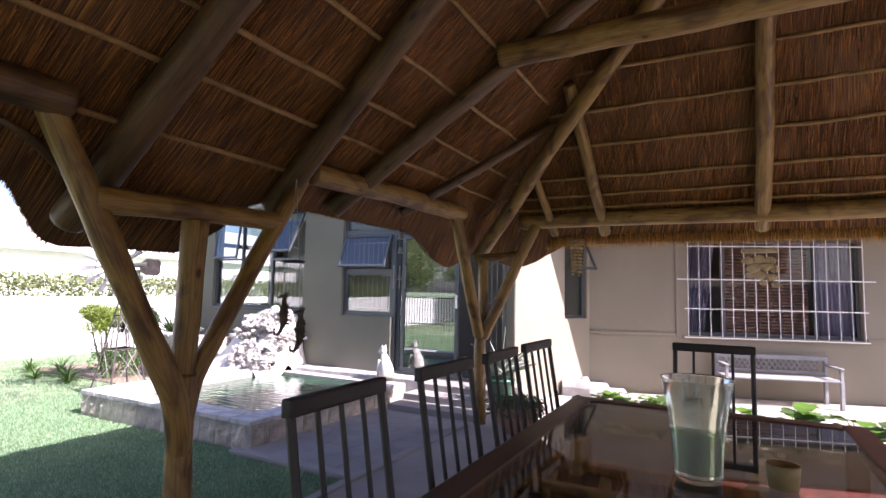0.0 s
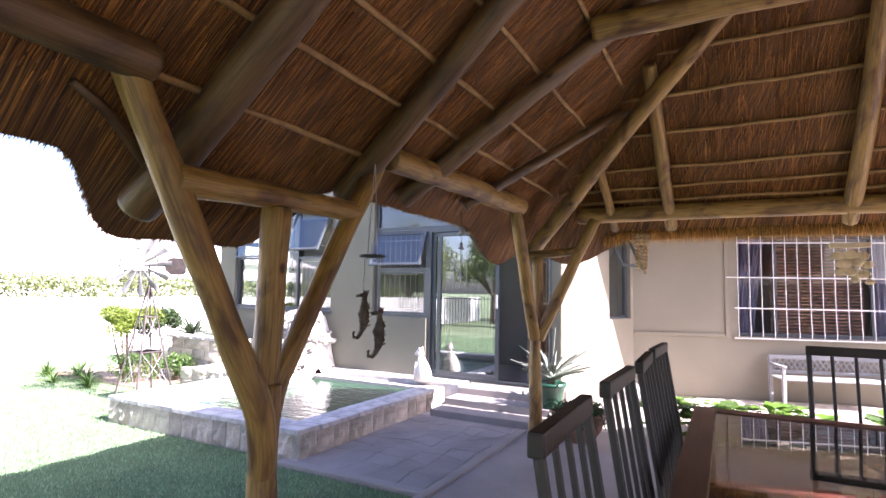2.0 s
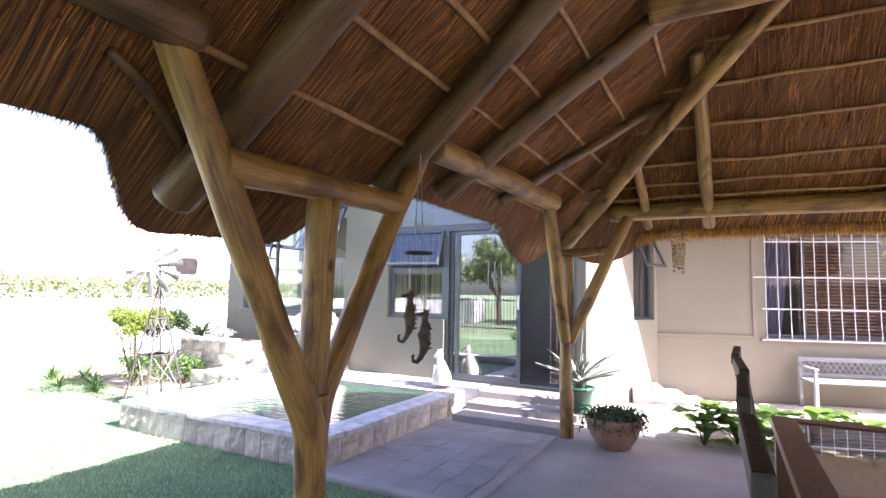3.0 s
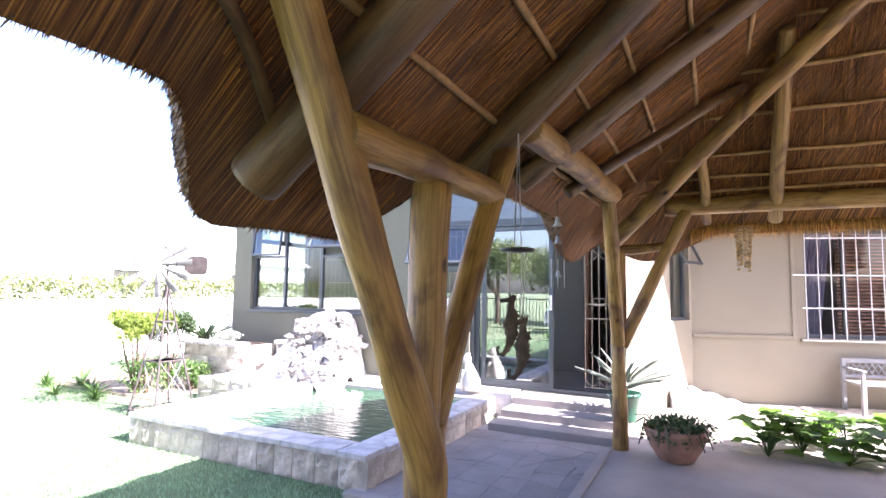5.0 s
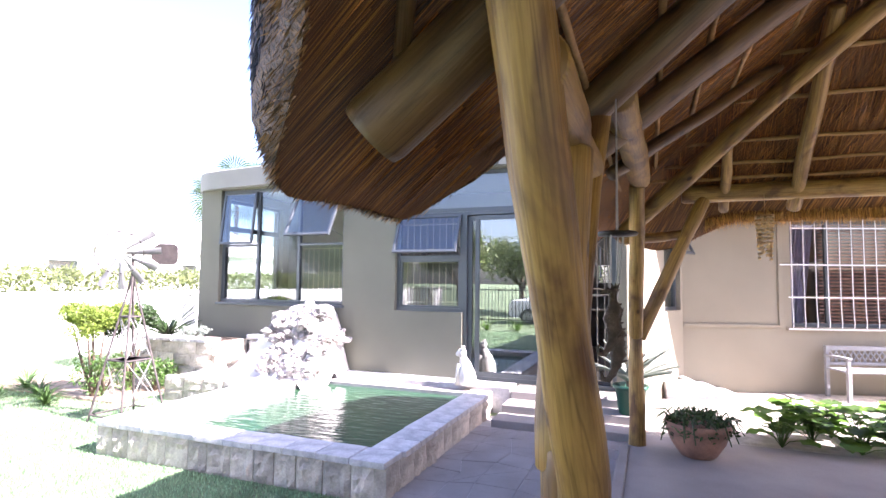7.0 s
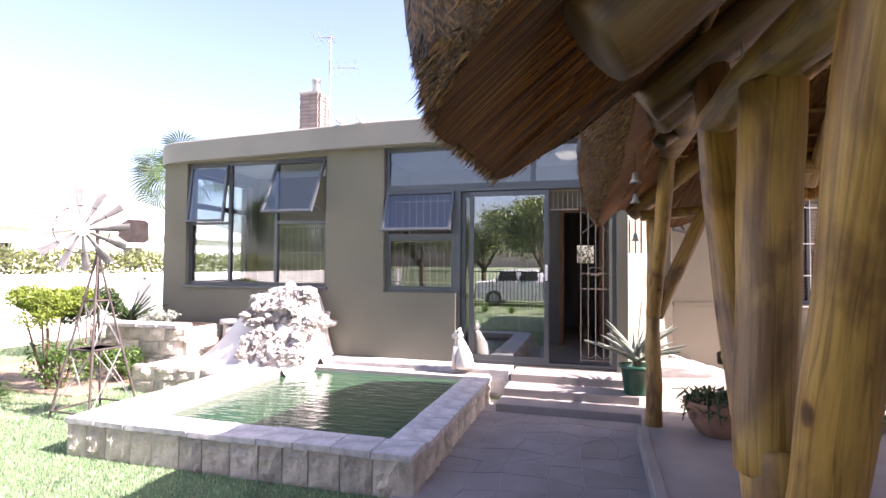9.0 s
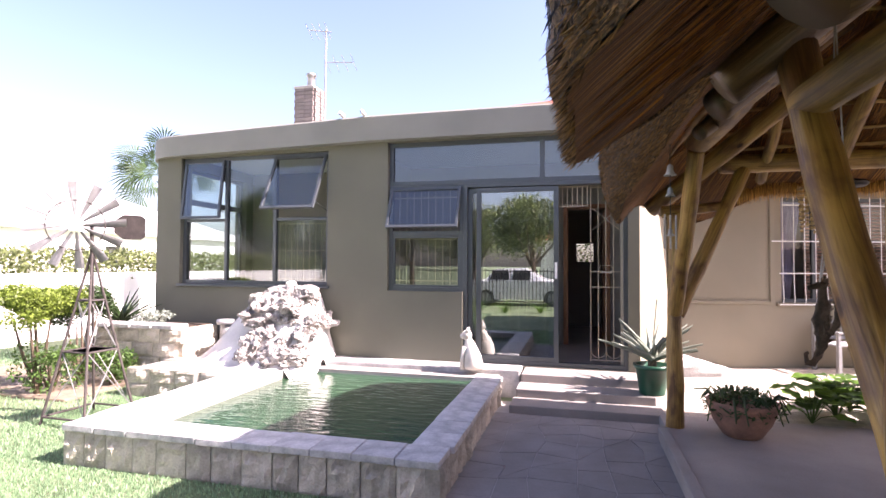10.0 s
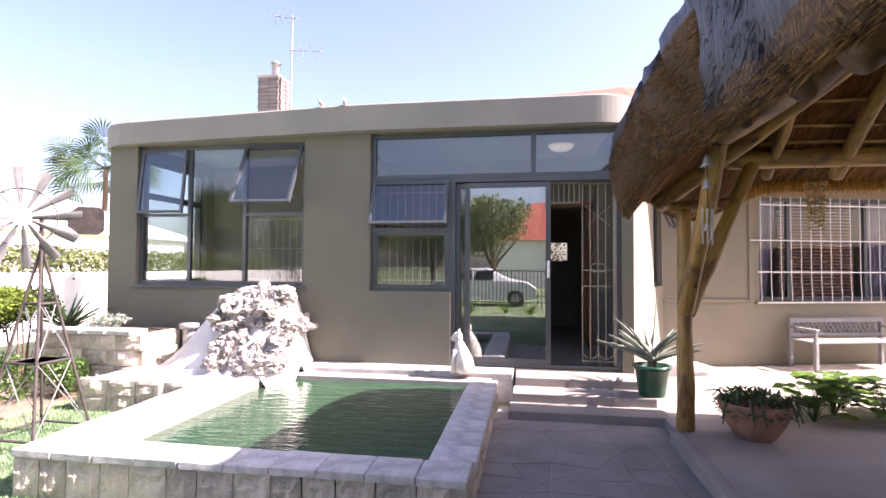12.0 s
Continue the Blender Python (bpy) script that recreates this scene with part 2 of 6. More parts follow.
def structure(name, bm, mat, label, category, smooth=False):
    ob = new(name, mesh_of(name, bm, mat, smooth))
    return tagged(ob, label, category, kind="structure")


def box(bm, x0, x1, y0, y1, z0, z1, bevel=0.0, m=None, mat=0):
    r = bmesh.ops.create_cube(bm, size=1)
    vs = r["verts"]
    bmesh.ops.scale(bm, verts=vs, vec=(x1 - x0, y1 - y0, z1 - z0))
    bmesh.ops.translate(bm, verts=vs, vec=((x0 + x1) / 2, (y0 + y1) / 2, (z0 + z1) / 2))
    fs = list({f for v in vs for f in v.link_faces})
    if bevel:
        es = list({e for v in vs for e in v.link_edges})
        b = bmesh.ops.bevel(bm, geom=es, offset=bevel, segments=2, affect="EDGES", profile=0.6)
        fs = b["faces"]
        vs = list({v for f in fs for v in f.verts})
        vs = list({v for v0 in vs for f in v0.link_faces for v in f.verts})
    if m is not None:
        bmesh.ops.transform(bm, matrix=m, verts=vs)
    if mat:
        for f in {f for v in vs for f in v.link_faces}:
            f.material_index = mat
    return vs


def boxed(x0, x1, y0, y1, z0, z1, bevel=0.0, m=None):
    bm = bmesh.new()
    box(bm, x0, x1, y0, y1, z0, z1, bevel, m)
    return bm


def tube(bm, pts, radii, sides=10, cap=True, wobble=0.0, seed=0.0):
    """A round bar through the points; radii one number or one a point."""
    pts = [Vector(p) for p in pts]
    if not isinstance(radii, (list, tuple)):
        radii = [radii] * len(pts)
    rings, side = [], None
    for i, p in enumerate(pts):
        d = (pts[min(i + 1, len(pts) - 1)] - pts[max(i - 1, 0)]).normalized()
        if side is None:
            side = d.orthogonal().normalized()
        side = (side - d * side.dot(d)).normalized()
        up = d.cross(side)
        ring = []
        for k in range(sides):
            a = 2 * math.pi * k / sides
            w = side * math.cos(a) + up * math.sin(a)
            q = p + w * radii[i]
            if wobble:
                q += w * radii[i] * wobble * noise.noise(q * 4 + Vector((seed, seed * 1.7, 0)))
            ring.append(bm.verts.new(q))
        rings.append(ring)
    uvl = bm.loops.layers.uv.active
    run = seed * 1.37
    for i, (a, b) in enumerate(zip(rings, rings[1:])):
        step = (pts[i + 1] - pts[i]).length
        for k in range(sides):
            f = bm.faces.new((a[k], a[(k + 1) % sides], b[(k + 1) % sides], b[k]))
            if uvl:
                c = 2 * math.pi * max(radii) / sides
                for lo, uv in zip(f.loops, ((k * c, run), (k * c + c, run), (k * c + c, run + step), (k * c, run + step))):
                    lo[uvl].uv = uv
        run += step
    if cap:
        bm.faces.new(rings[0][::-1])
        bm.faces.new(rings[-1])
    return rings


def tubed(pts, radii, sides=10, **k):
    bm = bmesh.new()
    tube(bm, pts, radii, sides, **k)
    return bm


def log_bm(p0, p1, r0, r1, seed=0.0, bend=0.02, n=14, sides=16):
    """A debarked gum pole: tapered, a little crooked, with knots."""
    p0, p1 = Vector(p0), Vector(p1)
    bm = bmesh.new()
    bm.loops.layers.uv.new("UVMap")
    pts, rad = [], []
    for i in range(n + 1):
        k = i / n
        o = noise.noise_vector(Vector((seed * 3.1, k * 2.2, seed))) * bend * math.sin(math.pi * k)
        pts.append(p0.lerp(p1, k) + o)
        rad.append((r0 + (r1 - r0) * k) * (1 + 0.05 * noise.noise(Vector((seed, k * 5, 2)))))
    pts = [pts[0].lerp(pts[1], 0.0), pts[0].lerp(pts[1], 0.12)] + pts[1:-1] + [pts[-1].lerp(pts[-2], 0.12), pts[-1]]
    rad = [rad[0] * 0.93, rad[0]] + rad[1:-1] + [rad[-1], rad[-1] * 0.93]
    tube(bm, pts, rad, sides, wobble=0.10, seed=seed)
    return bm


def shell(bm, profile, sides=32, at=(0, 0, 0)):
    """A turned form from (radius, height) pairs."""
    rings = [[bm.verts.new((at[0] + r * math.cos(2 * math.pi * k / sides), at[1] + r * math.sin(2 * math.pi * k / sides), at[2] + z)) for k in range(sides)] for r, z in profile]
    for a, b in zip(rings, rings[1:]):
        for k in range(sides):
            bm.faces.new((a[k], a[(k + 1) % sides], b[(k + 1) % sides], b[k]))
    return rings


def panel_wall(axis, at, thick, lo, hi, z0, z1, holes):
    """A wall along x (axis 'x', its face at y = at, going back by thick) or along y, with real openings (lo, hi, z0, z1)."""
    bm = bmesh.new()
    cuts = sorted({lo, hi, *[h[0] for h in holes], *[h[1] for h in holes]})
    for a, b in zip(cuts, cuts[1:]):
        zs = [(z0, z1)]
        for h in holes:
            if h[0] <= a and b <= h[1]:
                zs = [(p, q) for s0, s1 in zs for p, q in ((s0, min(s1, h[2])), (max(s0, h[3]), s1)) if q - p > 1e-4]
        for p, q in zs:
            if axis == "x":
                box(bm, a, b, at, at + thick, p, q)
            else:
                box(bm, at, at + thick, a, b, p, q)
    bmesh.ops.remove_doubles(bm, verts=bm.verts, dist=1e-4)
    return bm


# ---- the ground ----
LAWN_Z, PATIO_Z, LAPA_Z, POOL_Z, SILL_Z = -0.13, -0.09, 0.0, 0.17, 0.18
WALL_V, WING_V = 7.25, 9.45
W0, WANG = Vector((-1.98, 8.85, 0)), radians(17)
WING = Matrix.Translation(W0) @ Matrix.Rotation(WANG, 4, "Z")      # the wing wall: x along it, y into it
bm = bmesh.new()
box(bm, -600, 600, -600, 600, LAWN_Z - 0.5, LAWN_Z)
structure("ground", bm, GRASS_BED, "green garden lawn running out to the horizon", "lawn")

# patio bed between the pool, the lapa and the house
bm = bmesh.new()
box(bm, -4.3, -2.45, 3.86, 6.6, -0.4, PATIO_Z - 0.005)
structure("patio", bm, surface("pale_joint", (0.42, 0.39, 0.36), 0.9, 0.1, 5, 90, 0.3), "mortar bed under pinkish crazy paving beside the pond", "patio")
bm = bmesh.new()
box(bm, -2.62, 3.9, -2.6, 6.15, -0.4, LAPA_Z, 0.02)
structure("floor", bm, CONCRETE, "smooth grey screed floor under the thatched lapa", "floor")
# out-of-view ground added to bounce sunlight up under the thatch
structure("bounce_paving", boxed(3.9, 9.0, -4.0, 12.0, -0.4, -0.02), surface("brown_paving", (0.25, 0.21, 0.17), 0.8, 0.15, 2, 60, 0.2), "unseen brown paving added beside the lapa to bounce sunlight under the thatch", "paving")
bm = bmesh.new()
box(bm, -4.32, -2.62, 3.76, 3.86, -0.4, PATIO_Z + 0.015, 0.015)
box(bm, -2.69, -2.605, 2.9, 5.66, -0.4, LAPA_Z + 0.018, 0.015)
structure("kerb", bm, CONCRETE, "low cement edging between the lawn and the paving", "kerb")
bm = bmesh.new()
box(bm, -2.6, 3.9, 6.15, 11.6, -0.4, -0.03)
structure("garden_bed", bm, surface("pale_gravel", (0.50, 0.44, 0.37), 0.9, 0.25, 9, 120, 1.0, bump_dist=0.02), "pale sunlit gravel strip in front of the cream wing", "gravel")


# ---- the house ----
WIN1 = (-9.02, -6.66, 1.12, 2.955)
H_L, H_R, T = -9.43, -2.68, 0.23
holes = [WIN1, (-5.80, -4.79, 1.07, 3.02), (-4.79, -2.80, SILL_Z, 3.02)]
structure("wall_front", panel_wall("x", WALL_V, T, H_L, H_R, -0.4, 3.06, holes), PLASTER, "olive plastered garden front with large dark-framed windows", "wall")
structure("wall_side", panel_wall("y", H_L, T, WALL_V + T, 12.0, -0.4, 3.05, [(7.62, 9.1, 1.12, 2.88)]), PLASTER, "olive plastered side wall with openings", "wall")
structure("wall_back", panel_wall("x", 12.0, 0.2, H_L, -1.0, -0.4, 3.05, [(-3.42, -3.08, 1.50, 1.87)]), INSIDE, "plain painted rear wall of the house", "wall")
structure("floor_inside", boxed(H_L + T, -2.6, WALL_V + 0.02, 12.0, -0.3, SILL_Z - 0.004), surface("grey_floor_tile", (0.36, 0.33, 0.30), 0.3, 0.15, 3, 50, 0.1), "grey tiled floor inside the sun room", "floor")
structure("ceiling", boxed(H_L + 0.02, -2.55, WALL_V + 0.02, 12.0, 3.052, 3.12), CEILING, "white painted ceiling of the sun room", "ceiling")
structure("wall_inner", panel_wall("x", 9.3, 0.12, H_L + T, -2.3, SILL_Z, 3.05, [(-3.55, -2.95, SILL_Z, 2.32)]), INSIDE, "shaded inner wall of the sun room with a doorway", "wall")
structure("wall_partition", boxed(-6.3, -6.15, WALL_V + T, 9.3, SILL_Z, 3.05), INSIDE, "painted partition between two rooms", "wall")


def slab_ring(outer, low, high, thick):
    """A band that follows an open outline, thick inwards (to its left), falling a little towards its far end."""
    bm = bmesh.new()
    n = len(outer)
    rows = []
    for i in range(n):
        a, b = Vector(outer[max(i - 1, 0)]), Vector(outer[min(i + 1, n - 1)])
        d = (b - a).normalized()
        inn = Vector(outer[i]) + Vector((-d.y, d.x)) * thick
        o = outer[i]
        fall = min(1.0, max(0.0, (-6.0 - o[0]) / 3.3))
        z0, z1 = low - 0.075 * fall, high - 0.105 * fall
        rows.append([bm.verts.new((o[0], o[1], z0)), bm.verts.new((o[0], o[1], z1 - 0.02)), bm.verts.new((o[0] + (inn.x - o[0]) * 0.05, o[1] + (inn.y - o[1]) * 0.05, z1)), bm.verts.new((inn.x, inn.y, z1)), bm.verts.new((inn.x, inn.y, z0))])
    for a, b in zip(rows, rows[1:]):
        for k in range(5):
            bm.faces.new((a[k], b[k], b[(k + 1) % 5], a[(k + 1) % 5]))
    bm.faces.new(rows[0])
    bm.faces.new(rows[-1][::-1])
    return bm


def arc(cx, cy, r, a0, a1, n=14):
    return [(cx + r * math.cos(radians(a0 + (a1 - a0) * i / n)), cy + r * math.sin(radians(a0 + (a1 - a0) * i / n))) for i in range(n + 1)]


PAR_V = WALL_V - 0.14
line = [(H_L - 0.32, 12.0)] + arc(H_L + 0.38, PAR_V + 0.70, 0.70, 180, 270) + [(-7.6, PAR_V), (-6.0, PAR_V)] + arc(H_R - 0.42, PAR_V + 0.55, 0.55, 270, 360) + [(H_R + 0.13, 9.3)]
structure("parapet", slab_ring(line, 3.03, 3.36, 0.32), PARAPET, "smooth grey rounded parapet band along the flat roof", "parapet", False)
structure("roof_slab", boxed(H_L + 0.1, H_R - 0.1, WALL_V + 0.03, 12.2, 3.125, 3.2), PARAPET, "flat concrete roof over the sun room", "roof")

# slanted sunlit wall and the cream wing
A0, A1 = Vector((H_R + 0.01, WALL_V + 0.012, 0)), W0.copy()
ang = math.atan2(A1.y - A0.y, A1.x - A0.x)
length = (A1 - A0).length
SLANT = Matrix.Translation(A0) @ Matrix.Rotation(ang, 4, "Z")
bm = panel_wall("x", 0.0, T, 0.0, length, -0.4, 3.02, [(1.10, 1.66, 1.12, 2.45)])
bmesh.ops.transform(bm, matrix=SLANT, verts=bm.verts)
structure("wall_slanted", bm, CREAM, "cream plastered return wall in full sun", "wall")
WINGW = (1.50, 3.95, 0.90, 2.42)
bm = panel_wall("x", 0.0, T, 0.0, 8.6, -0.4, 2.95, [WINGW])
bmesh.ops.transform(bm, matrix=WING, verts=bm.verts)
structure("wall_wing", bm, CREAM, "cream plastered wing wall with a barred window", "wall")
structure("wall_end", boxed(9.0, 9.2, -9.0, 14.0, -0.4, 2.0), CREAM, "cream garden wall closing the yard", "wall")
bm = bmesh.new()
box(bm, 0.0, 1.32, -0.025, 0.01, 0.88, 0.93, 0.008)
box(bm, 1.32, 1.38, -0.025, 0.01, 0.88, 2.94, 0.008)
box(bm, 3.98, 8.5, -0.025, 0.01, 0.88, 0.93, 0.008)
bmesh.ops.transform(bm, matrix=WING, verts=bm.verts)
structure("trim", bm, CREAM, "raised cream plaster band on the wing wall", "trim")
bm = bmesh.new()
for x0, x1, y0, y1, z0, z1 in ((0.2, 5.4, 3.2, 3.3, SILL_Z, 2.9), (0.2, 0.3, 0.25, 3.2, SILL_Z, 2.9), (5.3, 5.4, 0.25, 3.2, SILL_Z, 2.9), (0.2, 5.4, 0.25, 3.3, 2.9, 2.94), (0.2, 5.4, 0.25, 3.3, SILL_Z - 0.1, SILL_Z)):
    box(bm, x0, x1, y0, y1, z0, z1)
bmesh.ops.transform(bm, matrix=WING, verts=bm.verts)
structure("wing_room", bm, INSIDE, "shaded room behind the barred window", "room")
bm = bmesh.new()
# front eave, out of view, is drawn far out to shade the wing wall
vs = [bm.verts.new(p) for p in ((-1.9, 7.9, 2.80), (6.8, 10.5, 2.80), (6.4, 17.5, 2.96), (-5.2, 17.5, 2.96), (-7.0, 12.6, 4.88), (-1.9, 12.6, 5.21), (6.4, 14.0, 5.3), (-1.9, 7.9, 2.70), (6.8, 10.5, 2.70))]
bm.faces.new((vs[0], vs[1], vs[6], vs[5]))
bm.faces.new((vs[0], vs[5], vs[4]))
bm.faces.new((vs[4], vs[5], vs[3]))
bm.faces.new((vs[5], vs[6], vs[2], vs[3]))
bm.faces.new((vs[7], vs[8], vs[1], vs[0]))
structure("roof_tiles", bm, TILEROOF, "red clay tiled hipped roof behind the parapet", "roof")


# ---- the lapa ----
U0, U1, V0, V1 = -2.55, 3.6, -2.1, 5.95
SL, EAVE_SL, TH0 = 0.80, 0.97, 2.42        # the thatch steepens towards the eave


def smin(vals, k=0.10):
    return -k * math.log(sum(math.exp(-v / k) for v in vals))


def smooth(a, b, x):
    x = max(0.0, min(1.0, (x - a) / (b - a)))
    return x * x * (3 - 2 * x)


def roof_z(u, v):
    d = smin((u - U0, V1 - v, v - V0, U1 - u))
    corner = 1 - smooth(0.35, 1.05, math.hypot(u - U0, v - V1))
    droop = hood_post(v) if u < U0 else 0.0
    return TH0 + (SL if d > 0 else EAVE_SL) * d - max(0.0, -d) * (0.45 * corner - 0.125 * droop)


def hood(v, c, half=0.55, soft=0.45):
    return 1 - smooth(half, half + soft, abs(v - c))


def hood_post(v):
    return smooth(1.12, 1.64, v) * (1 - smooth(2.40, 2.66, v))


def eave_left(v):
    base = 0.42 - 0.09 * smooth(1.4, 2.8, v)
    return U0 - base - (0.82 - base) * hood_post(v) if 0.5 < v < 3.2 else U0 - base - (0.63 - base) * max(0.42 * hood(v, 6.2, 0.75, 0.9), hood(v, -2.6, 0.7, 0.7))


def eave_outline(n_side=90):
    """The lower edge of the thatch seen from above, drooping further out round the posts."""
    pts = []
    left = eave_left
    far, near, right = V1 + 0.33, V0 - 0.4, U1 + 0.4
    R = 0.75
    lcorner = eave_left(V1)
    for i in range(n_side + 1):                       # left side, from near to far
        v = near + R + (far - near - 2 * R) * i / n_side
        pts.append((left(v), v))
    pts += arc(lcorner + R, far - R + 0.1, R, 180, 90, 16)
    for i in range(1, n_side + 1):
        u = lcorner + R + (right - R - lcorner - R) * i / n_side
        pts.append((u, far + 0.1 * (1 - smooth(0, 0.7, u - lcorner - R))))
    pts += arc(right - R, far - R, R, 90, 0, 10)
    pts += [(right, far - R - (far - near - 2 * R) * i / 30) for i in range(1, 30)]
    pts += arc(right - R, near + R, R, 0, -90, 10)
    pts += [(right - R - (right - R - lcorner - R) * i / 40, near) for i in range(1, 40)]
    pts += arc(lcorner + R, near + R, R, 270, 180, 10)[:-1]
    return pts


OUT = eave_outline()
RIDGE = ((0.525, 0.97), (0.525, 2.88))
lapa = thing("thatched_lapa", (U0, V0, LAPA_Z), "open garden lapa with a thatched hipped roof on gum poles", "pavilion")


def thatch_sheet(lift, steps, jag, seed, flip=False):
    """A sheet over the whole roof, lift above the underside."""
    bm = bmesh.new()
    uvl = bm.loops.layers.uv.new("UVMap")
    n = len(OUT)
    rows, run = [], 0.0
    for i, o in enumerate(OUT):
        if i:
            run += math.dist(o, OUT[i - 1])
        goal = (RIDGE[0][0], min(max(o[1], RIDGE[0][1]), RIDGE[1][1]))
        row = []
        span = math.dist(o, goal)
        for k in range(steps + 1):
            f = (k / steps) ** 1.3
            u, v = o[0] + (goal[0] - o[0]) * f, o[1] + (goal[1] - o[1]) * f
            w = noise.noise(Vector((u * 2.1, v * 2.1, seed))) * 0.02 + noise.noise(Vector((u * 9, v * 9, seed))) * 0.008
            row.append((bm.verts.new((u, v, roof_z(u, v) + lift + w * jag)), run, f * span * 1.38))
        rows.append(row)
    rows.append([(a, run + 0.1, c) for a, b, c in rows[0]])
    for a, b in zip(rows, rows[1:]):
        for k in range(steps):
            q = (a[k], b[k], b[k + 1], a[k + 1])
            if flip:
                q = q[::-1]
            try:
                f = bm.faces.new([x[0] for x in q])
            except ValueError:
                continue
            for lo, x in zip(f.loops, q):
                lo[uvl].uv = (x[1], x[2])
    return bm


under = part("thatch_underside", thatch_sheet(0.0, 26, 1.0, 1.0, True), THATCH_UNDER, lapa, "warm brown reed underside of the thatch", True)


LIFT = 0.67                          # height of the outer thatch over the underside


def rim_frame(i, f=0.0):
    """At the eave: the point, the way inwards, and how far the cut edge leans out."""
    n = len(OUT)
    o = Vector(OUT[i]).lerp(Vector(OUT[(i + 1) % n]), f)
    d = (Vector(OUT[(i + 1) % n]) - Vector(OUT[i - 1])).normalized()
    if i <= 84:
        reach = 0.54 + 0.06 * smooth(2.0, 2.6, o.y)
        k = smooth(1.15, 1.57, o.y) * (1 - smooth(2.38, 2.58, o.y))
        return o, Vector((1, 0)), max(0.035, reach + (0.86 - reach) * k - (U0 - o.x)), k
    k = smooth(84, 100, i)
    inn = Vector((d.y, -d.x)) if i > 90 else Vector((1, 0)).lerp(Vector((d.y, -d.x)), (i - 84) / 6).normalized()
    return o, inn, (0.60 - (U0 - OUT[84][0])) * (1 - k) + 0.09 * k, 0.0


def rim_profile(out, low=0.0):
    """Offsets inwards and upwards along the cut edge and on to the outer face."""
    s = 1 - 0.36 * low
    return [(0.0, 0.0), (-(0.32 + 0.13 * low) * out, 0.05 * s), (-(0.62 + 0.14 * low) * out, 0.15 * s), (-(0.86 + 0.09 * low) * out, 0.27 * s), (-out, 0.40 * s), (-1.02 * out, 0.48 * s + 0.05 * low), (-0.9 * out, LIFT - 0.87 * out), (-0.5 * out, LIFT - 0.48 * out), (0.3, LIFT + 0.28), (0.9, LIFT + 0.76)]


def thatch_rim():
    """The rounded, ragged cut edge and the lowest courses of the outside."""
    bm = bmesh.new()
    uvl = bm.loops.layers.uv.new("UVMap")
    rows, run = [], 0.0
    for i, o_ in enumerate(OUT):
        if i:
            run += math.dist(o_, OUT[i - 1])
        o, inn, out, low = rim_frame(i)
        prof = rim_profile(out, low)
        row, g = [], 0.0
        for k, (off, up) in enumerate(prof):
            p = o + inn * off
            j = noise.noise(Vector((o.x * 4, o.y * 4, k * 0.7))) * 0.035 + noise.noise(Vector((o.x * 14, o.y * 14, k * 2.0))) * 0.014
            j *= 1.0 if k else 0.4
            p2 = p - inn * j
            if k:
                g += math.hypot(off - prof[k - 1][0], up - prof[k - 1][1])
            row.append((bm.verts.new((p2.x, p2.y, roof_z(o.x, o.y) + up + j * 0.5)), run, g))
        rows.append(row)
    rows.append([(a, run + 0.1, c) for a, b, c in rows[0]])
    for a, b in zip(rows, rows[1:]):
        for k in range(len(a) - 1):
            q = (a[k], a[k + 1], b[k + 1], b[k])
            f = bm.faces.new([x[0] for x in q])
            f.material_index = 0 if k < (2 if 1.5 < a[0][0].co.y < 2.55 and a[0][0].co.x < U0 else 4) else 1
            for lo, x in zip(f.loops, q):
                lo[uvl].uv = (x[1], x[2])
    return bm


part("thatch_eave", thatch_rim(), [THATCH_EDGE, THATCH_OUT], lapa, "shaggy cut eave of weathered grey thatch", True)
part("thatch_outside", thatch_sheet(LIFT - 0.03, 14, 2.0, 4.0), THATCH_OUT, lapa, "weathered grey outer thatch", True)

RZ = TH0 - 0.13                      # height of the rafters' axis over the plates


def raft(d):
    return RZ + SL * d


def log(name, p0, p1, r0, r1, seed, mat=None, bend=0.02, parent=None, label=""):
    ob = part(name, log_bm(p0, p1, r0, r1, seed, bend), mat or POLE, parent or lapa, label, True)
    return ob


def fork_limb(pts, radii, seed):
    """A crooked limb that grows out of a forked post."""
    bm = bmesh.new()
    bm.loops.layers.uv.new("UVMap")
    fine, rad = [], []
    for i in range(len(pts) - 1):
        for k in range(4):
            fine.append(Vector(pts[i]).lerp(Vector(pts[i + 1]), k / 4))
            rad.append((radii[i] + (radii[i + 1] - radii[i]) * k / 4) * (1 + 0.05 * noise.noise(Vector((seed, i + k * 0.25, 0.5)))))
    fine.append(Vector(pts[-1]))
    rad.append(radii[-1])
    for _ in range(2):
        fine = [fine[0]] + [(fine[i - 1] + fine[i] * 2 + fine[i + 1]) / 4 for i in range(1, len(fine) - 1)] + [fine[-1]]
    tube(bm, fine, rad, 18, wobble=0.10, seed=seed)
    return part("brace", bm, POLE, lapa, "", True)


P1, P2 = Vector((-2.635, 1.96, 0)), Vector((-2.54, 5.76, 0))
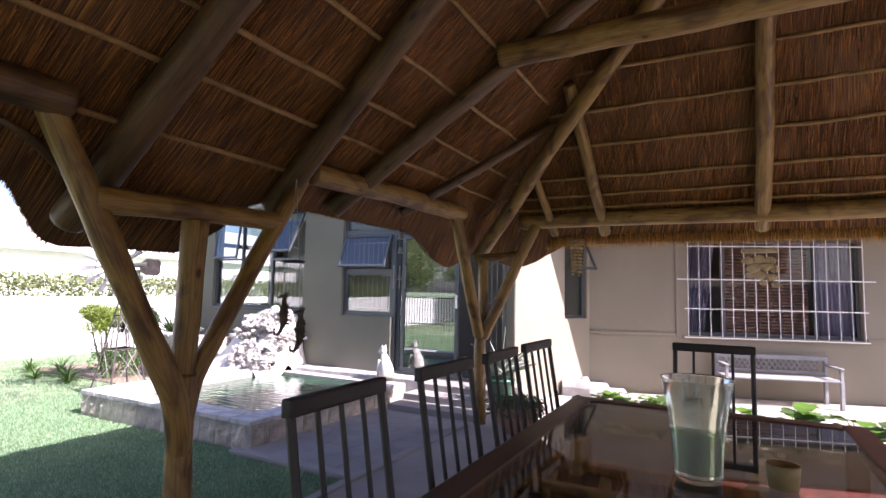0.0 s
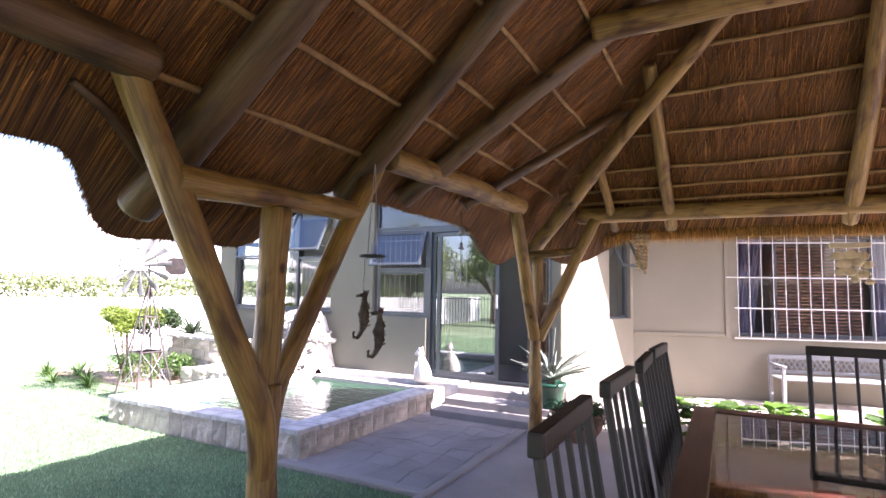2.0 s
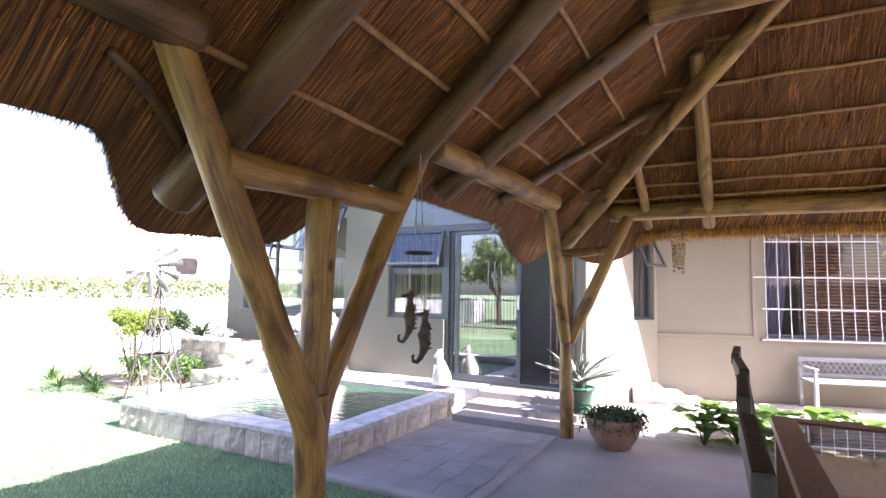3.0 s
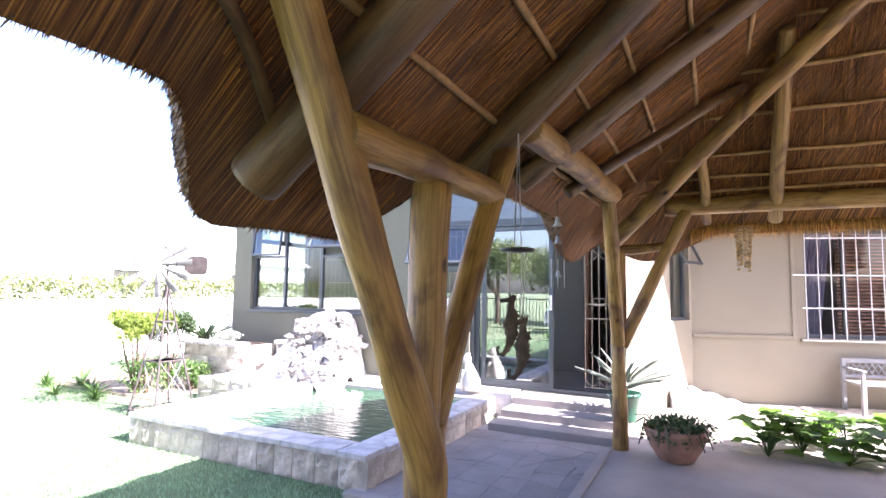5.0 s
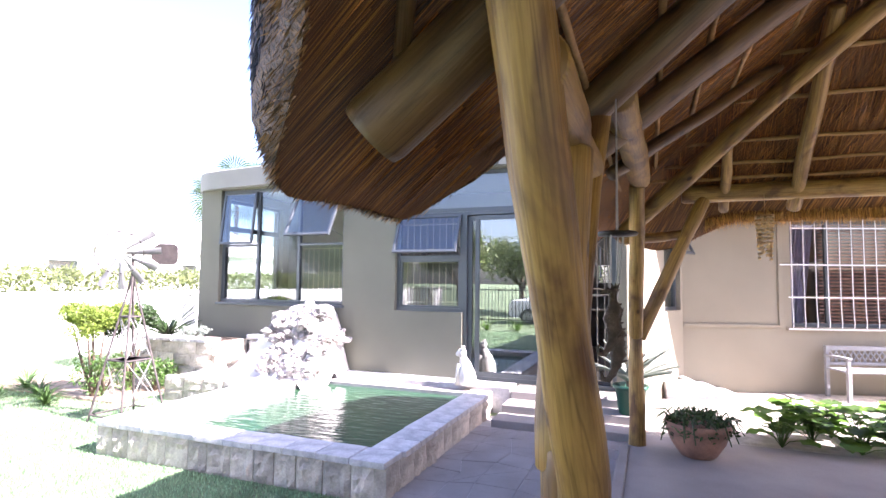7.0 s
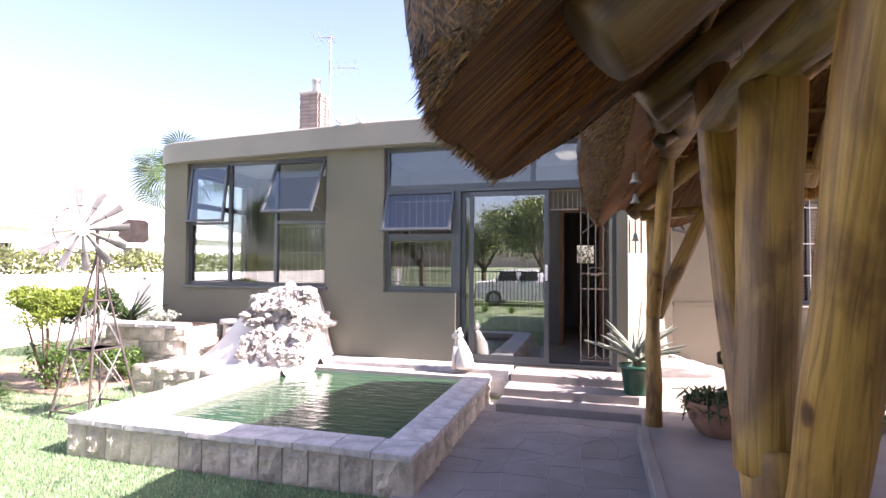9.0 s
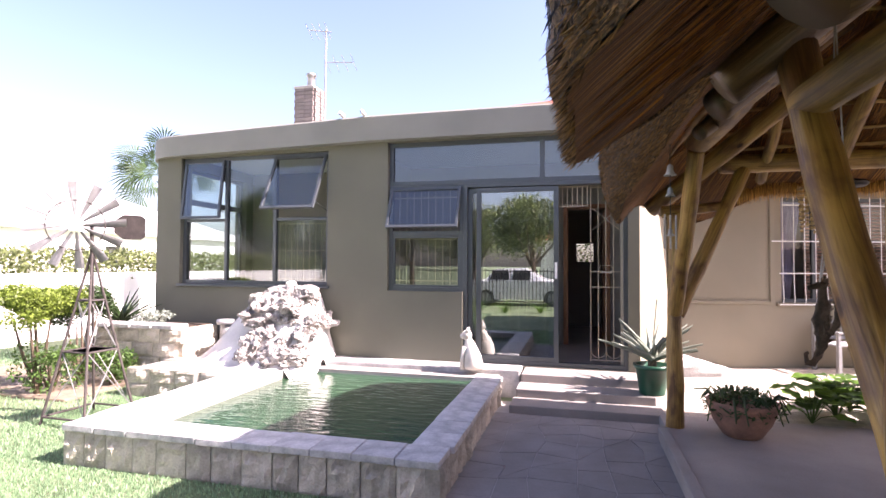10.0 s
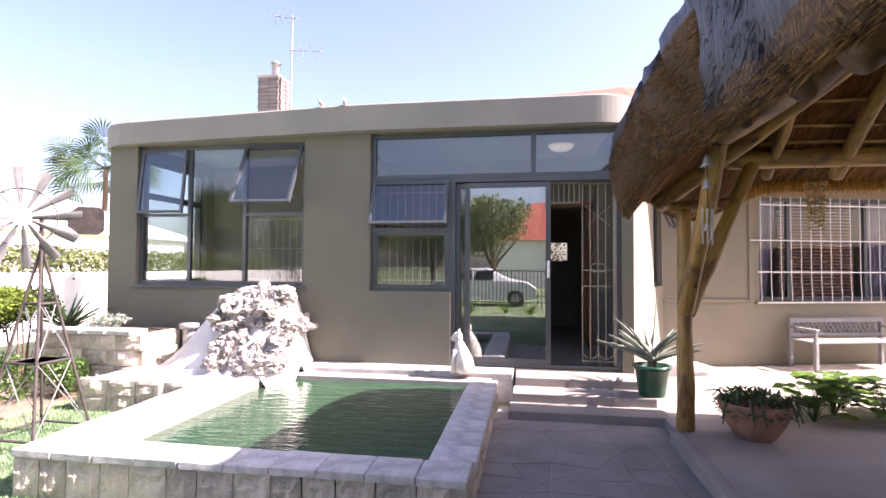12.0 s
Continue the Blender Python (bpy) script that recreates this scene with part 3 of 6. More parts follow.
# forked post beside the lawn
log("post", (P1.x + 0.02, P1.y, LAWN_Z - 0.1), (P1.x, P1.y, 1.02), 0.073, 0.07, 1.0, bend=0.012)
fork_limb([(-2.64, 1.965, 0.50), (-2.612, 1.935, 0.70), (-2.572, 1.88, 0.90), (-2.585, 1.775, 1.12), (-2.600, 1.655, 1.37), (-2.618, 1.50, 1.70), (-2.632, 1.33, 2.05), (-2.648, 1.19, 2.35)], [0.045, 0.062, 0.070, 0.069, 0.066, 0.067, 0.064, 0.064], 2.0)
fork_limb([(-2.65, 1.975, 0.62), (-2.645, 2.0, 0.82), (-2.65, 2.04, 1.0), (-2.652, 2.17, 1.22), (-2.65, 2.33, 1.48), (-2.643, 2.50, 1.78), (-2.63, 2.64, 2.02), (-2.613, 2.79, 2.28)], [0.04, 0.05, 0.054, 0.055, 0.058, 0.058, 0.062, 0.064], 3.0)
log("post", (-2.655, 1.966, 0.95), (-2.63, 1.978, 1.868), 0.07, 0.07, 4.0, bend=0.012)
log("cross_log", (-2.61, 1.40, 1.90), (-2.635, 2.60, 1.935), 0.066, 0.06, 5.0)
# corner post by the steps
log("post", (P2.x, P2.y, PATIO_Z - 0.1), (P2.x, P2.y - 0.03, 1.06), 0.078, 0.06, 6.0, bend=0.015)
log("brace", (P2.x, P2.y - 0.05, 1.0), (-2.50, 4.98, 2.28), 0.065, 0.06, 7.0)
log("brace", (P2.x + 0.02, P2.y, 0.98), (-1.93, 5.9, 2.28), 0.065, 0.06, 8.0)
log("post", (P2.x + 0.01, P2.y + 0.02, 1.05), (P2.x + 0.01, P2.y + 0.02, 1.88), 0.06, 0.06, 9.0, bend=0.01)
log("cross_log", (P2.x - 0.1, 5.78, 1.90), (-2.03, 5.9, 1.96), 0.05, 0.045, 10.0)
# plates
log("plate", (-2.60, 1.28, 2.32), (-2.60, -2.3, 2.30), 0.08, 0.08, 11.0, POLE_SHADED)
log("plate", (-2.53, 2.80, 2.30), (-2.48, 5.08, 2.34), 0.08, 0.085, 12.0)
log("plate", (-2.12, 5.93, 2.33), (3.7, 5.93, 2.33), 0.085, 0.09, 13.0, bend=0.04)
log("plate", (-2.4, -2.1, 2.33), (3.7, -2.1, 2.33), 0.085, 0.09, 14.0)
log("plate", (3.55, -2.2, 2.33), (3.55, 6.0, 2.33), 0.085, 0.09, 15.0)
for x, y in ((3.55, 5.85), (3.55, 1.85), (3.55, -2.05), (-2.57, -2.1)):
    log("post", (x, y, LAPA_Z - 0.1), (x, y, 2.3), 0.08, 0.075, 16.0 + x + y)
# rafters of the left slope, in the pole colour darkened for shade
for v0, v1, da, db, r, s in ((2.74, 2.3, -0.30, 2.9, 0.082, 23), (3.29, 3.8, -0.2, 1.9, 0.075, 24), (4.13, 5.15, -0.1, 1.2, 0.05, 25), (0.1, 0.1, -0.3, 2.1, 0.08, 26), (-0.9, -0.9, -0.3, 1.1, 0.08, 27)):
    log("rafter", (U0 + da, v0, raft(da)), (U0 + db, v1, raft(db)), r, r * 0.85, s, POLE_SHADED, bend=0.03)
log("rafter", (-3.035, 1.525, 1.825), (-0.8, 1.62, raft(1.75)), 0.09, 0.078, 22, POLE_SHADED, bend=0.03)
stick = bmesh.new()
stick.loops.layers.uv.new("UVMap")
tube(stick, [(-2.74, 1.08, 2.20), (-2.79, 1.215, 2.16), (-2.855, 1.345, 2.095), (-2.97, 1.545, 1.985), (-3.02, 1.70, 1.93)], [0.016, 0.02, 0.022, 0.021, 0.018], 9, wobble=0.2)
part("branch", stick, POLE_SHADED, lapa, "thin crooked branch under the thatch", True)
# hip and far rafters
log("hip_rafter", (-2.70, 6.03, 1.95), (0.1, 3.70, 4.18), 0.08, 0.072, 31, bend=0.04)
log("hip_rafter", (U0 - 0.2, V0 - 0.2, raft(-0.2)), (0.45, 0.9, raft(2.95)), 0.08, 0.07, 32)
log("hip_rafter", (U1 + 0.2, V1 + 0.2, raft(-0.2)), (0.6, 2.98, raft(2.95)), 0.08, 0.07, 33)
log("hip_rafter", (U1 + 0.2, V0 - 0.2, raft(-0.2)), (0.6, 0.9, raft(2.95)), 0.08, 0.07, 34)
for u, r, top, s in ((-1.75, 0.045, 0.6, 41), (-1.18, 0.06, 1.35, 42), (0.32, 0.07, 2.7, 43), (1.75, 0.07, 1.7, 44)):
    log("rafter", (u, V1 + 0.12, raft(-0.12)), (u - 0.03, V1 - top, raft(top)), r, r * 0.95, s)
# collar beam
log("collar_beam", (-1.43, 3.53, 3.22), (2.15, 3.62, 3.30), 0.09, 0.085, 51, bend=0.04)


def lath(pts, seed):
    bm = bmesh.new()
    n = len(pts)
    q = []
    for i, p in enumerate(pts):
        q.append(Vector(p) + Vector((0, 0, 0.018 * noise.noise(Vector((p[0] * 2.3, p[1] * 2.3, seed))))))
    tube(bm, q, 0.016, 6, wobble=0.3, seed=seed)
    part("batten", bm, LATH, lapa, "", True)


for i, d in enumerate((-0.10, 0.20, 0.45, 0.75, 1.10, 1.42, 1.75, 2.1, 2.45, 2.8)):
    z = TH0 + (SL if d > 0 else EAVE_SL) * d - 0.02
    lath([(U0 + d, v, z) for v in np.linspace(V0 + max(d, 0) + 0.1, V1 - max(d, 0.25) - 0.02, 46)], 3.0 + i)
for i, d in enumerate((0.07, 0.21, 0.40, 0.71, 1.02, 1.33, 1.60, 1.9, 2.2, 2.5, 2.8)):
    lath([(u, V1 - d, TH0 + SL * d - 0.02) for u in np.linspace(U0 + d + 0.04, U1 - d, 46)], 30.0 + i)


# loose reeds: on the underside, along the eave and over the cut edge
STRAND = leaf_mat("loose_reed", (0.26, 0.105, 0.020), 0.8)
STRAND_GREY = leaf_mat("grey_reed", (0.045, 0.044, 0.050), 0.8)
STRAND_GREY.node_tree.nodes["Principled BSDF"].inputs["Roughness"].default_value = 0.38
STRAND_DARK = leaf_mat("eave_reed", (0.15, 0.08, 0.025), 0.85)


def reeds(name, starts, ways, widths, mat, label):
    """Thin tapering reeds, one triangle each."""
    s, w = np.asarray(starts), np.asarray(ways)
    n = len(s)
    rr = np.random.RandomState(n)
    side = np.cross(w, rr.normal(size=(n, 3)))
    side /= np.linalg.norm(side, axis=1)[:, None] + 1e-9
    side *= np.asarray(widths)[:, None]
    v = np.stack((s - side, s + side, s + w), 1)
    me = bpy.data.meshes.new(name)
    off = np.array(origin_of(lapa))
    me.from_pydata((v.reshape(-1, 3) - off).tolist(), [], np.arange(3 * n).reshape(-1, 3).tolist())
    me.materials.append(mat)
    ob = new(name, me)
    ob.parent = lapa
    return tagged(ob, label, kind="stuff")


rg = random.Random(77)
st, wy, wd = [], [], []
for k in range(42000):
    if rg.random() < 0.6:                    # left slope
        d, v = rg.uniform(-0.65, 2.6), rg.uniform(0.2, 5.9)
        p, w = (U0 + d, v), Vector((-1, rg.gauss(0, 0.06), -SL))
        if V1 - v < d or v - V0 < d or U0 + d - 0.2 < eave_left(v):
            continue
    else:                                    # far slope
        d, u = rg.uniform(-0.12, 2.2), rg.uniform(-2.3, 3.2)
        p, w = (u, V1 - d), Vector((rg.gauss(0, 0.06), 1, -SL))
        if u - U0 < d:
            continue
    L = rg.uniform(0.12, 0.34)
    w = w.normalized() * L
    st.append((p[0], p[1], roof_z(*p) - rg.uniform(0.0, 0.006)))
    wy.append((w.x, w.y, w.z - rg.uniform(-0.004, 0.014)))
    wd.append(rg.uniform(0.0015, 0.0035))
reeds("loose_reeds", st, wy, wd, STRAND, "fine loose reeds on the thatch underside")
st, wy, wd, st2, wy2, wd2 = [], [], [], [], [], []
for k in range(62000):
    i, f = rg.randrange(0, 215) if rg.random() < 0.5 else rg.randrange(25, 100), rg.random()
    o, inn, out, low = rim_frame(i, f)
    prof = rim_profile(out, low)
    z = roof_z(o.x, o.y)
    t = rg.random() * 7.6
    a_, b_ = prof[int(t)], prof[int(t) + 1]
    s_ = t - int(t)
    off, up = a_[0] + (b_[0] - a_[0]) * s_, a_[1] + (b_[1] - a_[1]) * s_
    base = o + inn * (off + 0.012)
    j = [rg.gauss(0, 0.006) for _ in range(3)]
    if t < (1.6 if low > 0.5 else 4.2):                              # cut ends, short and bristling
        L = rg.uniform(0.015, 0.045)
        w = Vector((-inn.x * 0.75, -inn.y * 0.75, -0.75)).normalized() * L
        st.append((base.x, base.y, z + up))
        wy.append((w.x + j[0], w.y + j[1], w.z + j[2]))
        wd.append(rg.uniform(0.002, 0.004))
    else:                                    # weathered reeds lying down the slope
        steep = t < 6.6
        L = rg.uniform(0.02, 0.05) if steep else rg.uniform(0.06, 0.15)
        w = Vector((-inn.x * (0.12 if steep else 1), -inn.y * (0.12 if steep else 1), -0.95)).normalized() * L
        st2.append((base.x, base.y, z + up + 0.004))
        wy2.append((w.x + j[0], w.y + j[1], w.z + j[2] + (0.0 if steep else 0.012)))
        wd2.append(rg.uniform(0.0022, 0.0045))
for k in range(26000):                       # the outer slope over the open side, courses of straw lying down it
    d, v = rg.uniform(-0.35, 1.5), rg.uniform(-0.5, 4.2)
    L = rg.uniform(0.05, 0.16)
    w = Vector((-1, rg.gauss(0, 0.12), -SL)).normalized() * L
    st2.append((U0 + d, v, roof_z(U0 + d, v) + LIFT + rg.uniform(-0.02, 0.012)))
    wy2.append((w.x, w.y, w.z + rg.uniform(0.006, 0.03)))
    wd2.append(rg.uniform(0.002, 0.0042))
reeds("eave_reeds", st, wy, wd, STRAND_DARK, "ragged brown reed ends along the eave")
st, wy, wd = [], [], []
for k in range(16000):                       # fringe of straw ends along the far eave, sunlight put into their gold
    u = rg.uniform(-1.9, 3.4)
    v = V1 + 0.33 + rg.uniform(-0.10, 0.06)
    L = rg.uniform(0.05, 0.15)
    st.append((u, v, roof_z(u, V1 + 0.33) + rg.uniform(0.05, 0.13)))
    wy.append((rg.gauss(0, 0.012), rg.uniform(-0.03, 0.02), -L))
    wd.append(rg.uniform(0.002, 0.004))
reeds("eave_fringe", st, wy, wd, leaf_mat("sunlit_reed", (0.42, 0.235, 0.055), 0.6), "straw fringe hanging along the far eave, its gold brightened as if sunlit")
reeds("weathered_reeds", st2, wy2, wd2, STRAND_GREY, "weathered grey reeds over the eave")


# ---- windows and doors of the front ----
def frame_bm(x0, x1, z0, z1, w, y0, y1, m=None):
    """Four mitred bars round an opening in an x-z plane."""
    bm = bmesh.new()
    box(bm, x0, x1, y0, y1, z0, z0 + w, 0.004, m)
    box(bm, x0, x1, y0, y1, z1 - w, z1, 0.004, m)
    box(bm, x0, x0 + w, y0 + 0.001, y1 - 0.001, z0 + w - 0.002, z1 - w + 0.002, 0.004, m)
    box(bm, x1 - w, x1, y0 + 0.001, y1 - 0.001, z0 + w - 0.002, z1 - w + 0.002, 0.004, m)
    return bm


def glass_part(parent, x0, x1, z0, z1, y, m=None, mat=None):
    ob = part("pane", boxed(x0, x1, y - 0.003, y + 0.003, z0, z1, 0, m), mat or GLASS, parent)
    ob.visible_shadow = False
    return ob


def bar_part(parent, x0, x1, z0, z1, y0, y1, name="mullion"):
    return part(name, boxed(x0, x1, y0, y1, z0, z1, 0.004), ALU, parent)


def awning(parent, x0, x1, z0, z1, y, deg):
    """A top-hung sash swung out by deg."""
    m = Matrix.Translation((0, y, z1)) @ Matrix.Rotation(radians(-deg), 4, "X") @ Matrix.Translation((0, -y, -z1))
    sash = part("sash", frame_bm(x0, x1, z0, z1, 0.035, y - 0.02, y + 0.02, m), ALU, parent, "top-hung sash swung open")
    pane = part("pane", boxed(x0 + 0.03, x1 - 0.03, y - 0.003, y + 0.003, z0 + 0.03, z1 - 0.03, 0, m), GLASS, sash)
    pane.visible_shadow = False
    for x in (x0 + 0.02, x1 - 0.02):
        a = m @ Vector((x, y, z0 + 0.12))
        part("stay", tubed([(x, y + 0.02, z0 + 0.1), tuple(a)], 0.005, 6), ALU, sash)


YF = WALL_V + 0.10
w1 = thing("window_1", (-7.8, WALL_V, 1.12), "large dark aluminium window with two top sashes swung open", "window", kind="structure")
a, b_, c, d = WIN1
part("frame", frame_bm(a, b_, c, d, 0.05, YF - 0.035, YF + 0.035), ALU, w1)
M1, M2 = -8.30, -7.51
bar_part(w1, M1 - 0.025, M1 + 0.025, c + 0.05, d - 0.05, YF - 0.03, YF + 0.03)
bar_part(w1, M2 - 0.025, M2 + 0.025, c + 0.05, d - 0.05, YF - 0.03, YF + 0.03)
bar_part(w1, a + 0.05, M1 - 0.025, 2.02, 2.06, YF - 0.028, YF + 0.028, "transom")
bar_part(w1, M2 + 0.025, b_ - 0.05, 2.02, 2.06, YF - 0.028, YF + 0.028, "transom")
glass_part(w1, a + 0.05, M1 - 0.025, c + 0.05, 2.02, YF)
glass_part(w1, M1 + 0.025, M2 - 0.025, c + 0.05, d - 0.05, YF)
glass_part(w1, M2 + 0.025, b_ - 0.05, c + 0.05, 2.02, YF)
awning(w1, a + 0.04, M1 - 0.02, 2.05, d - 0.045, YF - 0.045, 7)
awning(w1, M2 + 0.02, b_ - 0.04, 2.05, d - 0.045, YF - 0.045, 27)
part("sill", boxed(a - 0.03, b_ + 0.03, WALL_V - 0.03, WALL_V + 0.06, c - 0.04, c - 0.002, 0.008), ALU, w1)

w6 = thing("window_6", (H_L, 8.36, 1.12), "dark aluminium side window of the sun room", "window", kind="structure")
SIDE = Matrix.Translation((H_L + 0.115, 8.36, 0)) @ Matrix.Rotation(radians(90), 4, "Z")
part("frame", frame_bm(-0.74, 0.74, 1.12, 2.88, 0.05, -0.03, 0.03, SIDE), ALU, w6)
part("transom", boxed(-0.69, 0.69, -0.03, 0.03, 2.33, 2.42, 0.004, SIDE), ALU, w6)
glass_part(w6, -0.69, 0.69, 1.17, 2.33, 0.0, SIDE)
glass_part(w6, -0.69, 0.69, 2.42, 2.83, 0.0, SIDE)

w2 = thing("window_2", (-5.26, WALL_V, 1.08), "dark aluminium window with its upper sash swung open", "window", kind="structure")
a, b_, c, d = -5.80, -4.79, 1.07, 2.45
part("frame", frame_bm(a, b_, c, d, 0.05, YF - 0.035, YF + 0.035), ALU, w2)
bar_part(w2, a + 0.05, b_ - 0.05, 1.79, 1.85, YF - 0.028, YF + 0.028, "transom")
part("lower_frame", frame_bm(a + 0.05, b_ - 0.05, c + 0.05, 1.79, 0.03, YF - 0.02, YF + 0.02), ALU, w2)
glass_part(w2, a + 0.08, b_ - 0.08, c + 0.08, 1.76, YF)
awning(w2, a + 0.03, b_ - 0.03, 1.84, d - 0.04, YF - 0.05, 22)

w3 = thing("window_3", (-4.3, WALL_V, 2.44), "long fixed transom light in two panes over the door", "window", kind="structure")
part("frame", frame_bm(-5.80, -2.80, 2.452, 3.02, 0.055, YF - 0.035, YF + 0.035), ALU, w3)
bar_part(w3, -3.83, -3.77, 2.507, 2.965, YF - 0.03, YF + 0.03)
glass_part(w3, -5.745, -3.83, 2.507, 2.965, YF)
glass_part(w3, -3.77, -2.855, 2.507, 2.965, YF)

door = thing("door_1", (-3.8, WALL_V, SILL_Z), "dark aluminium sliding glass door standing half open", "door", kind="structure")
part("frame", frame_bm(-4.788, -2.80, SILL_Z, 2.45, 0.05, YF - 0.05, YF + 0.05), ALU, door)
for nm, x0, x1, y in (("fixed_leaf", -4.74, -3.66, YF + 0.02), ("sliding_leaf", -4.62, -3.60, YF - 0.025)):
    leaf = part(nm, frame_bm(x0, x1, SILL_Z + 0.05, 2.39, 0.06, y - 0.018, y + 0.018), ALU, door)
    glass_part(leaf, x0 + 0.06, x1 - 0.06, SILL_Z + 0.11, 2.33, y, None, GLASS_DOOR if nm == "sliding_leaf" else GLASS)
    if nm == "sliding_leaf":
        part("handle", boxed(x1 - 0.045, x1 - 0.015, y - 0.045, y - 0.018, 1.25, 1.45, 0.006), STEEL_WHITE, leaf, "pale pull handle")
part("jamb", boxed(-2.80, -2.755, YF - 0.06, YF + 0.06, SILL_Z, 3.02, 0.005), ALU, door)


def grille(name, at, x0, x1, z0, z1, y, gap, label, rails, rad=0.0055, ornament=False, mat=None):
    g = thing(name, at, label, "security grille", "security grilles")
    n = max(2, round((x1 - x0) / gap))
    for i in range(n + 1):
        x = x0 + (x1 - x0) * i / n
        part("bar", tubed([(x, y, z0), (x, y, z1)], rad, 6), mat or STEEL_CREAM, g)
    for z in rails:
        part("rail", boxed(x0 - 0.01, x1 + 0.01, y - 0.011, y + 0.004, z - 0.007, z + 0.007), mat or STEEL_CREAM, g)
    if ornament:
        zc, xc = (z0 + z1) / 2 + 0.05, (x0 + x1) / 2
        part("lozenge", tubed([(xc - 0.09, y - 0.012, zc), (xc - 0.06, y - 0.012, zc + 0.045), (xc + 0.06, y - 0.012, zc + 0.045), (xc + 0.09, y - 0.012, zc), (xc + 0.06, y - 0.012, zc - 0.045), (xc - 0.06, y - 0.012, zc - 0.045), (xc - 0.09, y - 0.012, zc)], 0.006, 6), mat or STEEL_CREAM, g)
        for s in (-1, 1):
            part("brace", tubed([(xc - s * 0.16, y - 0.012, z1 - 0.55), (xc + s * 0.16, y - 0.012, z1 - 0.28)], 0.005, 6), mat or STEEL_CREAM, g)
        k = max(1, round((x1 - x0) / 0.16))
        for i in range(k):
            c0 = x0 + (x1 - x0) * (i + 0.5) / k
            h = (x1 - x0) / k / 2
            part("scallop", tubed([(c0 + h * math.cos(q), y - 0.012, z0 + 0.14 - h * math.sin(q)) for q in np.linspace(0, math.pi, 9)], 0.005, 6), mat or STEEL_CREAM, g)
    return g


YG = WALL_V + T - 0.03
grille("security_gate", (-4.2, YG, SILL_Z), -4.66, -3.66, SILL_Z + 0.03, 2.4, YG, 0.11, "cream steel security gate standing behind the glass door", (SILL_Z + 0.05, 1.1, 1.32, 2.1, 2.38), ornament=True)
grille("security_gate", (-3.0, YG + 0.03, SILL_Z), -3.22, -2.86, SILL_Z + 0.06, 2.4, YG + 0.03, 0.085, "cream steel gate leaf folded beside the open doorway", (SILL_Z + 0.08, 1.15, 1.34, 2.38), ornament=True)
grille("security_bars", (-3.45, YG, 2.14), -3.62, -3.26, 2.14, 2.4, YG, 0.065, "short cream steel bars over the door opening", (2.15, 2.39))
grille("security_bars", (-6.9, YG, 1.2), -7.50, -6.66, 1.12, 2.0, YG, 0.095, "pale steel bars inside the window", (1.2, 1.6, 1.98))
grille("security_bars", (-5.2, YG, 1.2), -5.795, -4.80, 1.08, 2.4, YG, 0.10, "pale steel bars inside the window", (1.2, 1.75, 2.3))

dframe = thing("door_2", (-3.25, 9.25, SILL_Z), "varnished wooden door frame to the dark passage", "door", kind="structure")
bm = bmesh.new()
box(bm, -3.60, -3.53, 9.22, 9.44, SILL_Z, 2.37, 0.006)
box(bm, -2.97, -2.90, 9.22, 9.44, SILL_Z, 2.37, 0.006)
box(bm, -3.53, -2.97, 9.222, 9.438, 2.30, 2.37, 0.006)
part("frame", bm, WOODDOOR, dframe)
part("leaf", boxed(-2.99, -2.95, 9.44, 10.1, SILL_Z + 0.01, 2.29, 0.006), WOODDOOR, dframe, "wooden door leaf swung back")

lamp = thing("ceiling_lamp", (-3.42, 8.3, 3.05), "round white glass ceiling lamp", "lamp")
bm = bmesh.new()
shell(bm, [(0.0, -0.10), (0.07, -0.095), (0.13, -0.07), (0.165, -0.03), (0.17, -0.012)], 28, (-3.42, 8.3, 3.05))
OPAL = surface("opal_glass", (0.85, 0.82, 0.74), 0.25, 0.03, 3, 30, 0)
OPAL.node_tree.nodes["Principled BSDF"].inputs["Emission Color"].default_value = (1.0, 0.86, 0.6, 1)
OPAL.node_tree.nodes["Principled BSDF"].inputs["Emission Strength"].default_value = 0.1
part("shade", bm, OPAL, lamp, "", True)
bm = bmesh.new()
shell(bm, [(0.175, -0.02), (0.178, 0.0)], 28, (-3.42, 8.3, 3.05))
part("ring", bm, STEEL_WHITE, lamp)

# window in the sunlit return wall, and the barred window of the wing
sw = thing("window_4", SLANT @ Vector((1.38, 0, 1.12)), "narrow dark window with a sash swung open", "window", kind="structure")
bm = frame_bm(1.10, 1.66, 1.12, 2.45, 0.045, 0.06, 0.12)
bmesh.ops.transform(bm, matrix=SLANT, verts=bm.verts)
part("frame", bm, ALU, sw)
bm = boxed(1.145, 1.615, 0.087, 0.093, 1.165, 2.405)
bmesh.ops.transform(bm, matrix=SLANT, verts=bm.verts)
part("pane", bm, GLASS, sw).visible_shadow = False
bm = frame_bm(1.12, 1.64, 1.85, 2.42, 0.035, 0.02, 0.055, Matrix.Translation((0, 0.04, 2.42)) @ Matrix.Rotation(radians(-26), 4, "X") @ Matrix.Translation((0, -0.04, -2.42)))
bmesh.ops.transform(bm, matrix=SLANT, verts=bm.verts)
part("sash", bm, ALU, sw)

ww = thing("window_5", WING @ Vector((2.7, 0, 0.9)), "wide window with pale blinds behind white burglar bars", "window", kind="structure")


def wing_part(name, bm, mat, parent, label=""):
    bmesh.ops.transform(bm, matrix=WING, verts=bm.verts)
    return part(name, bm, mat, parent, label)


